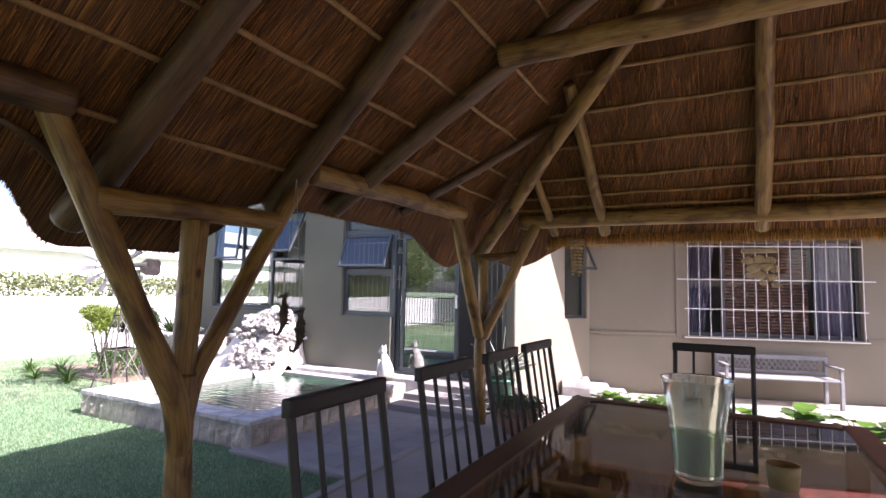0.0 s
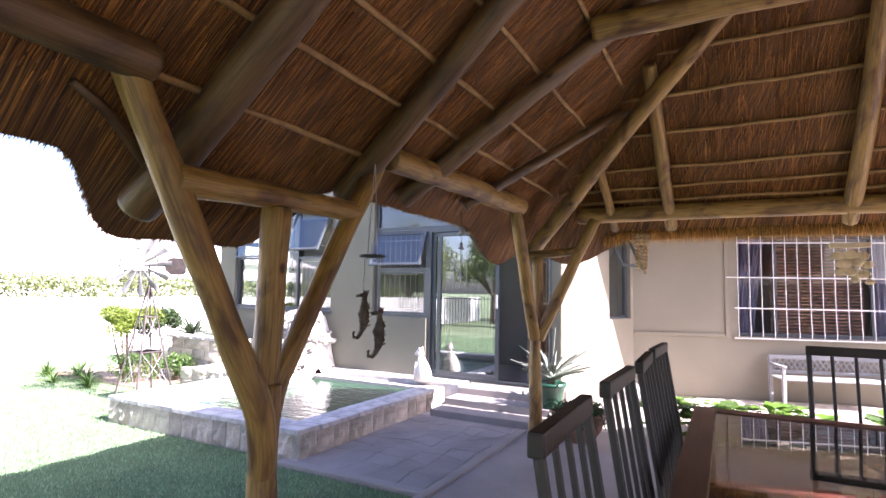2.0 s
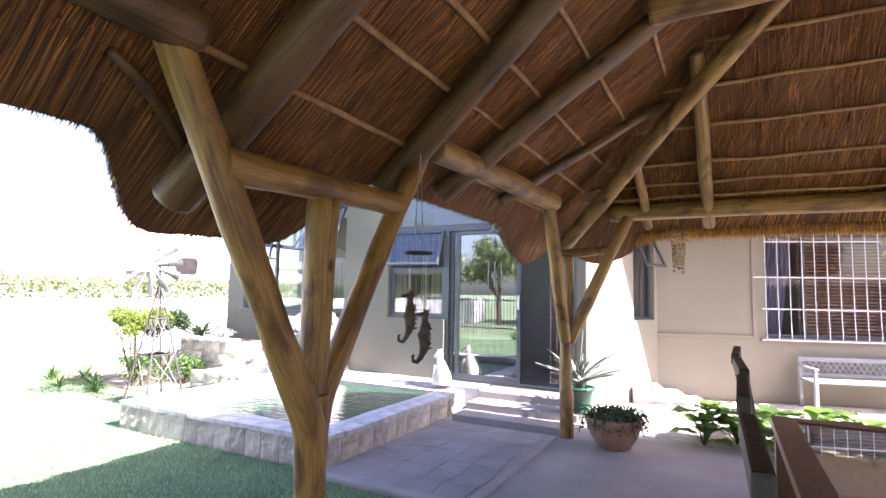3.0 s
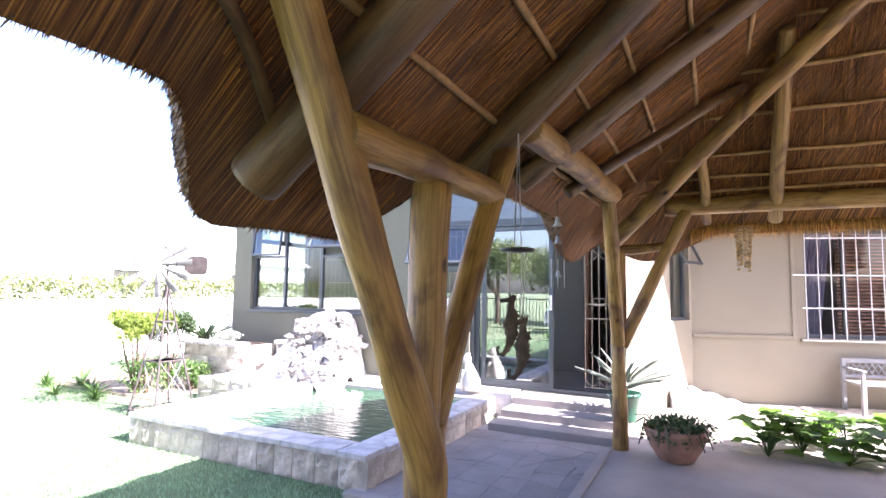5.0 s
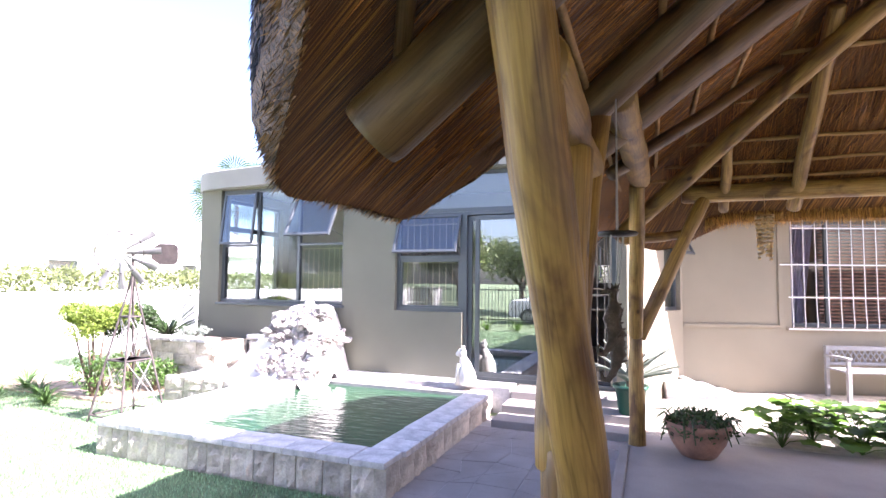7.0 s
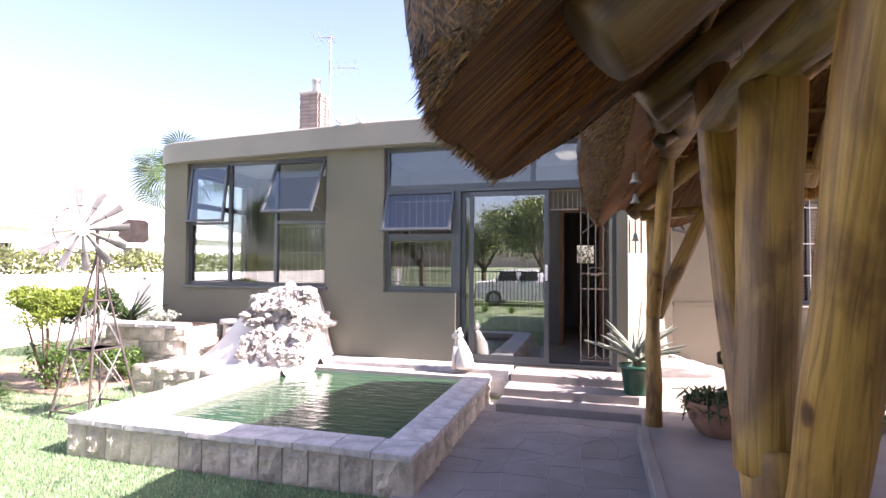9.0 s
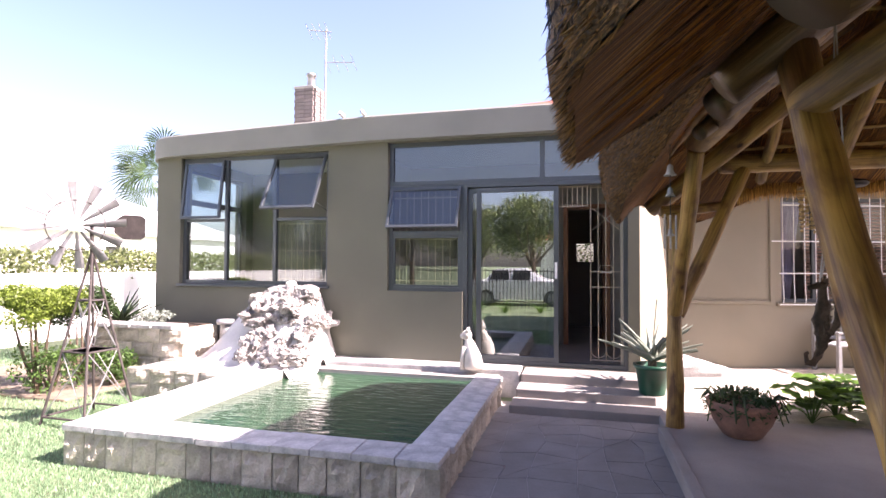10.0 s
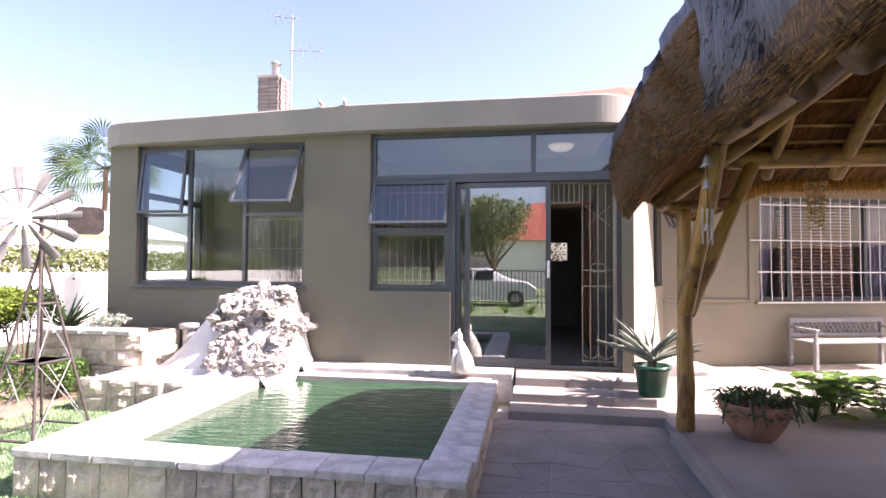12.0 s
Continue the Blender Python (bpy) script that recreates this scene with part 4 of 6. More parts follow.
a, b_, c, d = WINGW
wing_part("frame", frame_bm(a, b_, c, d, 0.05, 0.08, 0.14), ALU, ww)
for x in (2.05, 3.35):
    wing_part("mullion", boxed(x - 0.025, x + 0.025, 0.085, 0.135, c + 0.05, d - 0.05, 0.004), ALU, ww)
for x0, x1 in ((a + 0.05, 2.025), (2.075, 3.325), (3.375, b_ - 0.05)):
    wing_part("pane", boxed(x0, x1, 0.107, 0.113, c + 0.05, d - 0.05), GLASS_WING, ww).visible_shadow = False
wing_part("sill", boxed(a - 0.08, b_ + 0.08, -0.045, 0.08, c - 0.05, c - 0.002, 0.01), CREAM, ww)
blind = thing("blind", WING @ Vector((2.7, 0.3, c)), "brown slatted timber blind", "blind")
slat_me = mesh_of("slat", boxed(-0.64, 0.64, -0.02, 0.02, -0.003, 0.003), surface("blind_wood", (0.50, 0.28, 0.19), 0.6, 0.2, 5, 60, 0.1))
for i in range(30):
    piece("slat", slat_me, blind, WING @ Matrix.Translation((2.70, 0.30, c + 0.04 + i * 0.05)) @ Matrix.Rotation(radians(35), 4, "X"))


def curtain(x0, x1, lean, label):
    ob = thing("curtain", WING @ Vector(((x0 + x1) / 2, 0.24, c)), label, "curtain", "curtains")
    bm = bmesh.new()
    rows = []
    for j in range(9):
        f = j / 8
        z = d - 0.02 - (d - c - 0.05) * f
        w0, w1_ = x0 + lean * f * 0.4, x1 + lean * f
        rows.append([bm.verts.new((w0 + (w1_ - w0) * i / 48, 0.24 + 0.022 * math.sin(i * 0.95 + j * 0.15), z)) for i in range(49)])
    for p, q in zip(rows, rows[1:]):
        for i in range(48):
            bm.faces.new((p[i], p[i + 1], q[i + 1], q[i]))
    bmesh.ops.solidify(bm, geom=bm.faces[:], thickness=0.004)
    wing_part("cloth", bm, surface("lilac_cloth", (0.46, 0.43, 0.60), 0.9, 0.15, 8, 120, 0.2), ob)


curtain(1.56, 1.98, -0.18, "lilac-grey curtain drawn to the side")
curtain(3.42, 3.90, 0.1, "lilac-grey curtain drawn to the side")
bars = thing("burglar_bars", WING @ Vector((2.7, -0.05, 0.9)), "white steel burglar bars bowed slightly at the foot", "burglar bars")
n = 15
for i in range(n + 1):
    x = a + (b_ - a) * i / n
    prof = [(x, -0.035, d), (x, -0.035, 1.2), (x, -0.042, 1.05), (x, -0.05, 0.97), (x, -0.042, 0.90), (x, -0.02, 0.875)]
    wing_part("bar", tubed(prof, 0.006, 6), STEEL_WHITE, bars)
for z, e in ((2.30, 0.0), (1.78, 0.16), (1.32, 0.05), (0.875, 0.06)):
    wing_part("rail", boxed(a - e, b_ + e, -0.048, -0.03, z - 0.008, z + 0.008), STEEL_WHITE, bars)

# chimney, aerial and spouts over the flat roof
ch = thing("chimney", (-8.9, 10.8, 3.2), "face-brick chimney with a round flue pot", "chimney")
part("core", boxed(-9.09, -8.71, 10.61, 10.99, 3.2, 5.06), MORTAR, ch)
bme = mesh_of("brick", boxed(-0.107, 0.107, -0.05, 0.05, -0.036, 0.036, 0.006), BRICK)
for j in range(24):
    z = 3.25 + j * 0.078
    for i in range(2):
        s = (-0.1, 0.11)[i] if j % 2 else (-0.11, 0.1)[i]
        piece("brick", bme, ch, Matrix.Translation((-8.9 + s, 10.605, z)))
        piece("brick", bme, ch, Matrix.Translation((-8.695, 10.8 + s, z)) @ Matrix.Rotation(radians(90), 4, "Z"))
part("cap", boxed(-9.13, -8.67, 10.55, 11.03, 5.06, 5.12, 0.012), MORTAR, ch)
bm = bmesh.new()
shell(bm, [(0.10, 0.0), (0.085, 0.06), (0.085, 0.26), (0.11, 0.28), (0.10, 0.32), (0.0, 0.34)], 18, (-8.86, 10.8, 5.12))
part("flue_pot", bm, GALV, ch, "pale round flue pot", True)
ae = thing("aerial", (-8.62, 10.8, 3.2), "thin television aerial on a tall mast", "aerial")
part("mast", tubed([(-8.55, 10.8, 3.2), (-8.53, 10.8, 6.38)], 0.02, 8), GALV, ae)
for z, x0, x1, dy in ((6.35, -8.95, -8.4, 0.0), (5.62, -8.55, -7.75, -0.35)):
    part("boom", tubed([(x0, 10.8, z + 0.05), (x1, 10.8 + dy, z - 0.05 - abs(dy) * 0.3)], 0.010, 6), GALV, ae)
    for k in range(4):
        x = x0 + (x1 - x0) * (k + 0.3) / 4
        part("element", tubed([(x, 10.62, z + 0.1), (x, 10.95, z - 0.12)], 0.005, 5), GALV, ae)
for x in (-6.36, -6.06):
    sp = thing("roof_spout", (x, 7.1, 3.35), "short white drain pipe on the parapet edge", "spout", "roof spouts")
    bm = bmesh.new()
    tube(bm, [(x - 0.06, 7.2, 3.395), (x + 0.04, 6.88, 3.345)], 0.026, 12)
    part("pipe", bm, STEEL_WHITE, sp, "", True)


# ---- the pond ----
pond = thing("garden_pond", (-5.8, 5.4, LAWN_Z), "raised rectangular garden pond faced with rough stone blocks", "pond")
PX0, PX1, PY0, PY1, PW, PWL = -7.18, -4.2, 3.93, 6.66, 0.27, 0.50
for x0, x1, y0, y1 in ((PX0 + 0.06, PX1 - 0.06, PY0 + 0.06, PY0 + PW), (PX1 - PW, PX1 - 0.06, PY0 + PW, PY1), (PX0 + 0.06, PX0 + PWL, PY0 + PW, PY1), (PX0 + 0.06, PX1 - 0.06, PY1, PY1 + 0.3)):
    part("core", boxed(x0, x1, y0, y1, LAWN_Z - 0.2, POOL_Z - 0.04), MORTAR, pond)
m, nd, ln, p = nodes_of("green_water")
p.inputs["Base Color"].default_value = (0.028, 0.068, 0.036, 1)
p.inputs["Roughness"].default_value, p.inputs["IOR"].default_value = 0.03, 1.33
tc = nd.new("ShaderNodeTexCoord")
wv = nd.new("ShaderNodeTexNoise")
wv.inputs["Scale"].default_value, wv.inputs["Detail"].default_value = 5.0, 3
mp = nd.new("ShaderNodeMapping")
mp.inputs["Scale"].default_value = (1, 2.6, 1)
ln.new(tc.outputs["Object"], mp.inputs[0])
ln.new(mp.outputs[0], wv.inputs["Vector"])
b = nd.new("ShaderNodeBump")
b.inputs["Strength"].default_value, b.inputs["Distance"].default_value = 0.22, 0.05
ln.new(wv.outputs["Fac"], b.inputs["Height"])
ln.new(b.outputs[0], p.inputs["Normal"])
WATER = m
bm = bmesh.new()
bmesh.ops.create_grid(bm, x_segments=8, y_segments=8, size=0.5)
bmesh.ops.scale(bm, verts=bm.verts, vec=(PX1 - PX0 - 0.4, PY1 - PY0 - 0.1, 1))
bmesh.ops.translate(bm, verts=bm.verts, vec=((PX0 + PX1) / 2, (PY0 + PY1) / 2 + 0.1, POOL_Z - 0.085))
part("water", bm, WATER, pond, "still green pond water")


def rough_block(seed, w, h, depth, amp=0.022, n=6):
    """A split-face stone block; the rough face looks along -y."""
    bm = bmesh.new()
    g = [[None] * (n + 1) for _ in range(n + 1)]
    for i in range(n + 1):
        for j in range(n + 1):
            x, z = (i / n - 0.5) * w, (j / n - 0.5) * h
            e = min(i, n - i, j, n - j)
            y = -depth / 2
            if e:
                y -= amp * (0.7 + noise.noise(Vector((x * 14, z * 14, seed * 7.3))) * 1.4 + noise.noise(Vector((x * 40, z * 40, seed))) * 0.5) * min(1, e / 1.2)
            g[i][j] = bm.verts.new((x, y, z))
    for i in range(n):
        for j in range(n):
            bm.faces.new((g[i][j], g[i + 1][j], g[i + 1][j + 1], g[i][j + 1]))
    rim = [g[i][0] for i in range(n + 1)] + [g[n][j] for j in range(1, n + 1)] + [g[i][n] for i in range(n - 1, -1, -1)] + [g[0][j] for j in range(n - 1, 0, -1)]
    back = [bm.verts.new((v.co.x, depth / 2, v.co.z)) for v in rim]
    for k in range(len(rim)):
        bm.faces.new((rim[k - 1], rim[k], back[k], back[k - 1])[::-1])
    return bm


BH = POOL_Z - 0.045 - (LAWN_Z - 0.03)
blocks = [mesh_of("block", rough_block(s, w, BH, 0.1, amp=0.02 + 0.006 * (s % 3)), ROCKFACE) for s, w in enumerate((0.20, 0.235, 0.215, 0.25, 0.19))]
widths = (0.20, 0.235, 0.215, 0.25, 0.19)
ZB = (POOL_Z - 0.045 + LAWN_Z - 0.03) / 2
rng = random.Random(5)
for start, end, fix, turn in (((PX0, PY0), (PX1, PY0), "x", 0), ((PX1, PY0), (PX1, PY1 - 0.1), "y", 90), ((PX0, PY1), (PX0, PY0), "y", -90)):
    L = math.dist(start, end)
    dirn = ((end[0] - start[0]) / L, (end[1] - start[1]) / L)
    pos = 0.0
    while pos < L - 0.1:
        k = rng.randrange(5)
        w = widths[k]
        q = pos + w / 2
        x, y = start[0] + dirn[0] * q, start[1] + dirn[1] * q
        inw = (-dirn[1] * 0.05, dirn[0] * 0.05)
        piece("block", blocks[k], pond, Matrix.Translation((x + inw[0], y + inw[1], ZB + rng.uniform(-0.004, 0.004))) @ Matrix.Rotation(radians(turn + rng.uniform(-1.2, 1.2)), 4, "Z"))
        pos += w + 0.008


def cap_slab(seed, w, dep, th=0.05):
    bm = boxed(-w / 2, w / 2, -dep / 2, dep / 2, -th / 2, th / 2, 0.009)
    for v in bm.verts:
        v.co += noise.noise_vector(v.co * 9 + Vector((seed, 0, 0))) * 0.005
    return bm


caps = {}
for key, dep in (("n", PW + 0.03), ("w", PWL + 0.03)):
    caps[key] = [mesh_of("cap", cap_slab(s, 0.30, dep), CAPSTONE) for s in range(4)]
for x0, y0, x1, y1, key, turn in ((PX0, PY0 + 0.125, PX1, PY0 + 0.125, "n", 0), (PX1 - 0.125, PY0 + 0.28, PX1 - 0.125, PY1 - 0.08, "n", 90), (PX0 + 0.24, PY0 + 0.28, PX0 + 0.24, PY1, "w", 90)):
    L = math.hypot(x1 - x0, y1 - y0)
    n = round(L / 0.305)
    for i in range(n):
        f = (i + 0.5) / n
        piece("cap", caps[key][i % 4], pond, Matrix.Translation((x0 + (x1 - x0) * f, y0 + (y1 - y0) * f, POOL_Z - 0.02 + rng.uniform(-0.003, 0.003))) @ Matrix.Rotation(radians(turn + rng.uniform(-1, 1)), 4, "Z") @ Matrix.Diagonal((L / n / 0.305, 1, 1, 1)))

# steps to the door
for i, (v0, z1, x0, x1) in enumerate(((6.12, -0.01, -4.05, -2.55), (6.47, 0.08, -4.02, -2.6), (6.82, 0.172, -4.0, -2.66))):
    structure("step_%d" % (i + 1), boxed(x0, x1, v0, WALL_V + 0.02 if i == 2 else v0 + 0.36, -0.3, z1, 0.012), CONCRETE, "low brown stone step up to the sliding door", "step")
for i, (xe, z1) in enumerate(((0.53, 0.035), (0.26, 0.115), (-0.03, 0.20))):
    bm = boxed(-0.45, xe - 0.004, -0.62, -0.42, -0.2, z1, 0.012)
    box(bm, -0.12, xe, -0.425, -0.004, -0.2, z1, 0.012)
    bmesh.ops.transform(bm, matrix=WING, verts=bm.verts)
    structure("step_%d" % (i + 4), bm, CAPSTONE, "pale stone step in the corner by the wing", "step")
structure("ledge", boxed(-6.6, -4.03, PY1 + 0.25, WALL_V + 0.002, -0.3, POOL_Z + 0.02, 0.015), CAPSTONE, "pale stone ledge along the house behind the pond", "ledge")


# ---- rockery ----
def boulder(seed, r, squash=(1, 1, 1), rough=0.45, sub=3):
    bm = bmesh.new()
    bmesh.ops.create_icosphere(bm, subdivisions=sub, radius=1)
    for v in bm.verts:
        n1 = noise.noise(v.co * 1.3 + Vector((seed * 5.1, 0, 0)))
        n2 = abs(noise.noise(v.co * 3.1 + Vector((0, seed * 3.3, 0))))
        n3 = noise.noise(v.co * 8 + Vector((0, 0, seed)))
        v.co *= r * (1 + rough * (n1 * 0.9 - n2 * 0.9 + n3 * 0.18))
        v.co = Vector((v.co.x * squash[0], v.co.y * squash[1], v.co.z * squash[2]))
    return bm


rk = thing("rockery", (-7.2, 6.8, 0.1), "pale rugged rock waterfall heap against the house", "rockery")
rs = random.Random(11)
bm = bmesh.new()
nx, ny = 44, 24
grid = []
for i in range(nx + 1):
    row = []
    for j in range(ny + 1):
        u, v = -8.45 + 2.0 * i / nx, 6.2 + 1.03 * j / ny
        peak = 0.98 * smooth(-8.5, -7.25, u) * (1 - 0.88 * smooth(-6.75, -6.46, u)) * (0.12 + 0.88 * smooth(6.25, 6.95, v))
        rr = 0.10 * smooth(-7.6, -7.3, u)
        z = 0.08 + peak + rr * (abs(noise.noise(Vector((u * 5, v * 5, 3)))) * 2.2 - 0.6) + rr * 0.5 * noise.noise(Vector((u * 14, v * 14, 1))) + 0.012 * noise.noise(Vector((u * 6, v * 6, 9)))
        row.append(bm.verts.new((u, v, max(z, 0.0))))
    grid.append(row)
for i in range(nx):
    for j in range(ny):
        bm.faces.new((grid[i][j], grid[i + 1][j], grid[i + 1][j + 1], grid[i][j + 1]))
part("mound", bm, CEMENT_SLOPE, rk, "pale cement slope between the rocks", True)
for k in range(62):
    u, v = rs.uniform(-7.42, -6.6), rs.uniform(6.38, 7.1)
    hz = 0.06 + 0.93 * smooth(-8.5, -7.25, u) * (1 - 0.75 * smooth(-6.75, -6.46, u)) * (0.12 + 0.88 * smooth(6.25, 6.95, v))
    bm = boulder(k + 1, rs.uniform(0.11, 0.20), (rs.uniform(0.7, 1.4), rs.uniform(0.7, 1.1), rs.uniform(0.45, 1.0)), 0.5, 4)
    for q in bm.verts:                       # hollows worn into the stone
        w = noise.noise(q.co * 9 + Vector((k * 2.3, 0, 0)))
        q.co *= 1 - 0.42 * smooth(0.05, 0.35, w) + 0.10 * abs(noise.noise(q.co * 22))
    bmesh.ops.rotate(bm, verts=bm.verts, cent=(0, 0, 0), matrix=Matrix.Rotation(rs.uniform(0, 6.28), 3, "Z") @ Matrix.Rotation(rs.uniform(-0.9, 0.9), 3, "X"))
    bmesh.ops.translate(bm, verts=bm.verts, vec=(u, v, hz))
    part("boulder", bm, CRAG, rk)
bm = boulder(91, 0.075, (1, 1, 0.9), 0.15)
bmesh.ops.translate(bm, verts=bm.verts, vec=(-7.05, 7.0, 1.13))
part("boulder", bm, STATUE, rk, "smooth white stone on the crest", True)


# ---- raised stone planter and ledge left of the pond ----
pl = thing("stone_planter", (-8.9, 6.6, LAWN_Z), "raised planter walled in rough sandstone blocks", "planter")
part("core", boxed(-9.6, -8.3, 6.42, 7.2, LAWN_Z - 0.1, 0.52), MORTAR, pl)
part("soil", boxed(-9.5, -8.4, 6.5, 7.15, 0.52, 0.57, 0.01), SOIL, pl)
pb = [mesh_of("block", rough_block(s + 20, 0.32, 0.17, 0.1, 0.022), ROCKFACE) for s in range(4)]
for r_ in range(4):
    for i in range(4):
        piece("block", pb[(i + r_) % 4], pl, Matrix.Translation((-9.45 + i * 0.33 + (0.1 if r_ % 2 else 0), 6.40, -0.04 + r_ * 0.175)))
    for i in range(2):
        piece("block", pb[(i + r_ + 1) % 4], pl, Matrix.Translation((-8.28, 6.58 + i * 0.33, -0.04 + r_ * 0.175)) @ Matrix.Rotation(radians(90), 4, "Z"))
for i in range(4):
    piece("cap", caps["n"][i], pl, Matrix.Translation((-9.45 + i * 0.33, 6.46, 0.60)))
lw = thing("stone_ledge", (-7.8, 6.1, LAWN_Z), "low sandstone block wall beside the pond", "wall")
part("core", boxed(-8.45, PX0 - 0.01, 5.86, 6.6, LAWN_Z - 0.1, 0.12), MORTAR, lw)
for r_ in range(2):
    for i in range(4):
        piece("block", pb[(i + r_) % 4], lw, Matrix.Translation((-8.30 + i * 0.33, 5.84, -0.06 + r_ * 0.17)))
for i in range(4):
    piece("cap", caps["w"][i], lw, Matrix.Translation((-8.30 + i * 0.32, 6.1, 0.15)))
bollard = thing("garden_light", (-8.1, 7.05, 0.1), "short pale bollard light against the olive wall", "light")
bm = bmesh.new()
shell(bm, [(0.075, 0.0), (0.075, 0.45)], 20, (-8.1, 7.08, 0.12))
part("body", bm, GALV, bollard, "", True)
bm = bmesh.new()
shell(bm, [(0.0, 0.53), (0.115, 0.52), (0.12, 0.49), (0.115, 0.455), (0.06, 0.45)], 20, (-8.1, 7.08, 0.12))
part("cap", bm, GALV, bollard, "", True)


# ---- windmill ornament ----
mill = thing("garden_windmill", (-8.0, 4.9, LAWN_Z), "rusty ornamental steel windmill standing on the lawn", "windmill")
feet = [(-8.28, 4.62), (-7.74, 4.60), (-7.72, 5.16), (-8.26, 5.18)]
apex = Vector((-7.98, 4.86, 1.50))
for i, (x, y) in enumerate(feet):
    part("leg", tubed([(x, y, LAWN_Z), tuple(apex + Vector((0.02 * (x - apex.x), 0.02 * (y - apex.y), 0)))], 0.0125, 8), RUST, mill)
for f, nm in ((0.05, "brace"), (0.42, "shelf_rail"), (0.72, "brace")):
    ring = [Vector((x, y, LAWN_Z)).lerp(apex, f) for x, y in feet]
    for p, q in zip(ring, ring[1:] + ring[:1]):
        part(nm, tubed([p, q], 0.011, 6), RUST, mill)
    if nm == "shelf_rail":
        bm = bmesh.new()
        vs = [bm.verts.new(p) for p in ring]
        bm.faces.new(vs)
        bmesh.ops.solidify(bm, geom=bm.faces[:], thickness=0.012)
        part("shelf", bm, RUST, mill)
for f0, f1 in ((0.05, 0.42), (0.42, 0.72)):
    for k in range(4):
        p, q = feet[k], feet[(k + 1) % 4]
        for s0, s1 in ((p, q), (q, p)):
            part("cross_wire", tubed([Vector((*s0, LAWN_Z)).lerp(apex, f0), Vector((*s1, LAWN_Z)).lerp(apex, f1)], 0.0045, 5), GALV, mill)
hub = Vector((-8.03, 4.72, 1.77))
part("shaft", tubed([apex - Vector((0, 0, 0.05)), (-7.97, 4.84, 1.78)], 0.018, 8), RUST, mill)
face = (Vector((-3.2, 0.8, 1.5)) - hub).normalized()
side = Vector((0, 0, 1)).cross(face).normalized()
upv = face.cross(side)
wheel = part("wheel_hub", tubed([hub - face * 0.03, hub + face * 0.03], 0.06, 16), GALV, mill)
part("rim_ring", tubed([hub + (side * math.cos(a) + upv * math.sin(a)) * 0.24 + face * 0.01 for a in np.linspace(0, 2 * math.pi, 37)], 0.006, 6), RUST, wheel)
for k in range(12):
    a = 2 * math.pi * k / 12 + 0.1
    rd = side * math.cos(a) + upv * math.sin(a)
    tn = -side * math.sin(a) + upv * math.cos(a)
    bm = bmesh.new()
    rows = []
    for r_, w in ((0.07, 0.010), (0.2, 0.022), (0.32, 0.034), (0.42, 0.040)):
        rows.append([bm.verts.new(hub + rd * r_ + tn * (s * w) + face * (s * w * 0.55 + 0.012 * (1 - s * s))) for s in (-1, -0.4, 0.4, 1)])
    for p, q in zip(rows, rows[1:]):
        for i in range(3):
            bm.faces.new((p[i], p[i + 1], q[i + 1], q[i]))
    bmesh.ops.solidify(bm, geom=bm.faces[:], thickness=0.004)
    part("blade", bm, GALV, wheel, "weathered pale blade")
right = -side if (-side).dot(Vector((1, 0.3, 0))) > 0 else side
part("tail_arm", tubed([hub - face * 0.05, hub + right * 0.33 - face * 0.08], 0.012, 8), RUST, mill)
bm = bmesh.new()
c0 = hub + right * 0.46 - face * 0.08
vs = [bm.verts.new(c0 + right * x + Vector((0, 0, z))) for x, z in ((-0.14, -0.06), (-0.14, 0.06), (-0.06, 0.125), (0.10, 0.125), (0.14, 0.09), (0.14, -0.09), (0.10, -0.125), (-0.06, -0.125))]
bm.faces.new(vs)
bmesh.ops.solidify(bm, geom=bm.faces[:], thickness=0.008)
part("tail_vane", bm, RUST, mill, "dark rusty eight-sided tail vane")


# ---- plants ----
def leaf_cloud(points, size, seed, aspect=0.5):
    """Many small leaves, each a folded blade of two triangles, at the given points."""
    r = random.Random(seed)
    vs, fs = [], []
    for p in points:
        d = Vector((r.gauss(0, 1), r.gauss(0, 1), r.gauss(0.3, 0.8))).normalized()
        s = d.orthogonal().normalized()
        s = (Matrix.Rotation(r.uniform(0, 6.28), 3, d) @ s)
        L = size * r.uniform(0.6, 1.3)
        n = len(vs)
        p = Vector(p)
        vs += [p, p + d * L * 0.5 + s * L * aspect * 0.5, p + d * L, p + d * L * 0.5 - s * L * aspect * 0.5]
        fs += [(n, n + 1, n + 2), (n, n + 2, n + 3)]
    bm = bmesh.new()
    bv = [bm.verts.new(v) for v in vs]
    for f in fs:
        bm.faces.new([bv[i] for i in f])
    return bm


def cloud_points(seed, n, centre, rad, lumps=9, hollow=0.55):
    """Points in an uneven crown made of several lumps."""
    r = random.Random(seed)
    cs = [(Vector((r.uniform(-1, 1), r.uniform(-1, 1), r.uniform(-0.8, 1))) * 0.6, r.uniform(0.3, 0.55)) for _ in range(lumps)]
    out = []
    for _ in range(n):
        c, q = r.choice(cs)
        d = Vector((r.gauss(0, 1), r.gauss(0, 1), r.gauss(0, 1))).normalized() * q * (hollow + (1 - hollow) * r.random())
        p = c + d
        out.append((centre[0] + p.x * rad[0], centre[1] + p.y * rad[1], centre[2] + p.z * rad[2]))
    return out


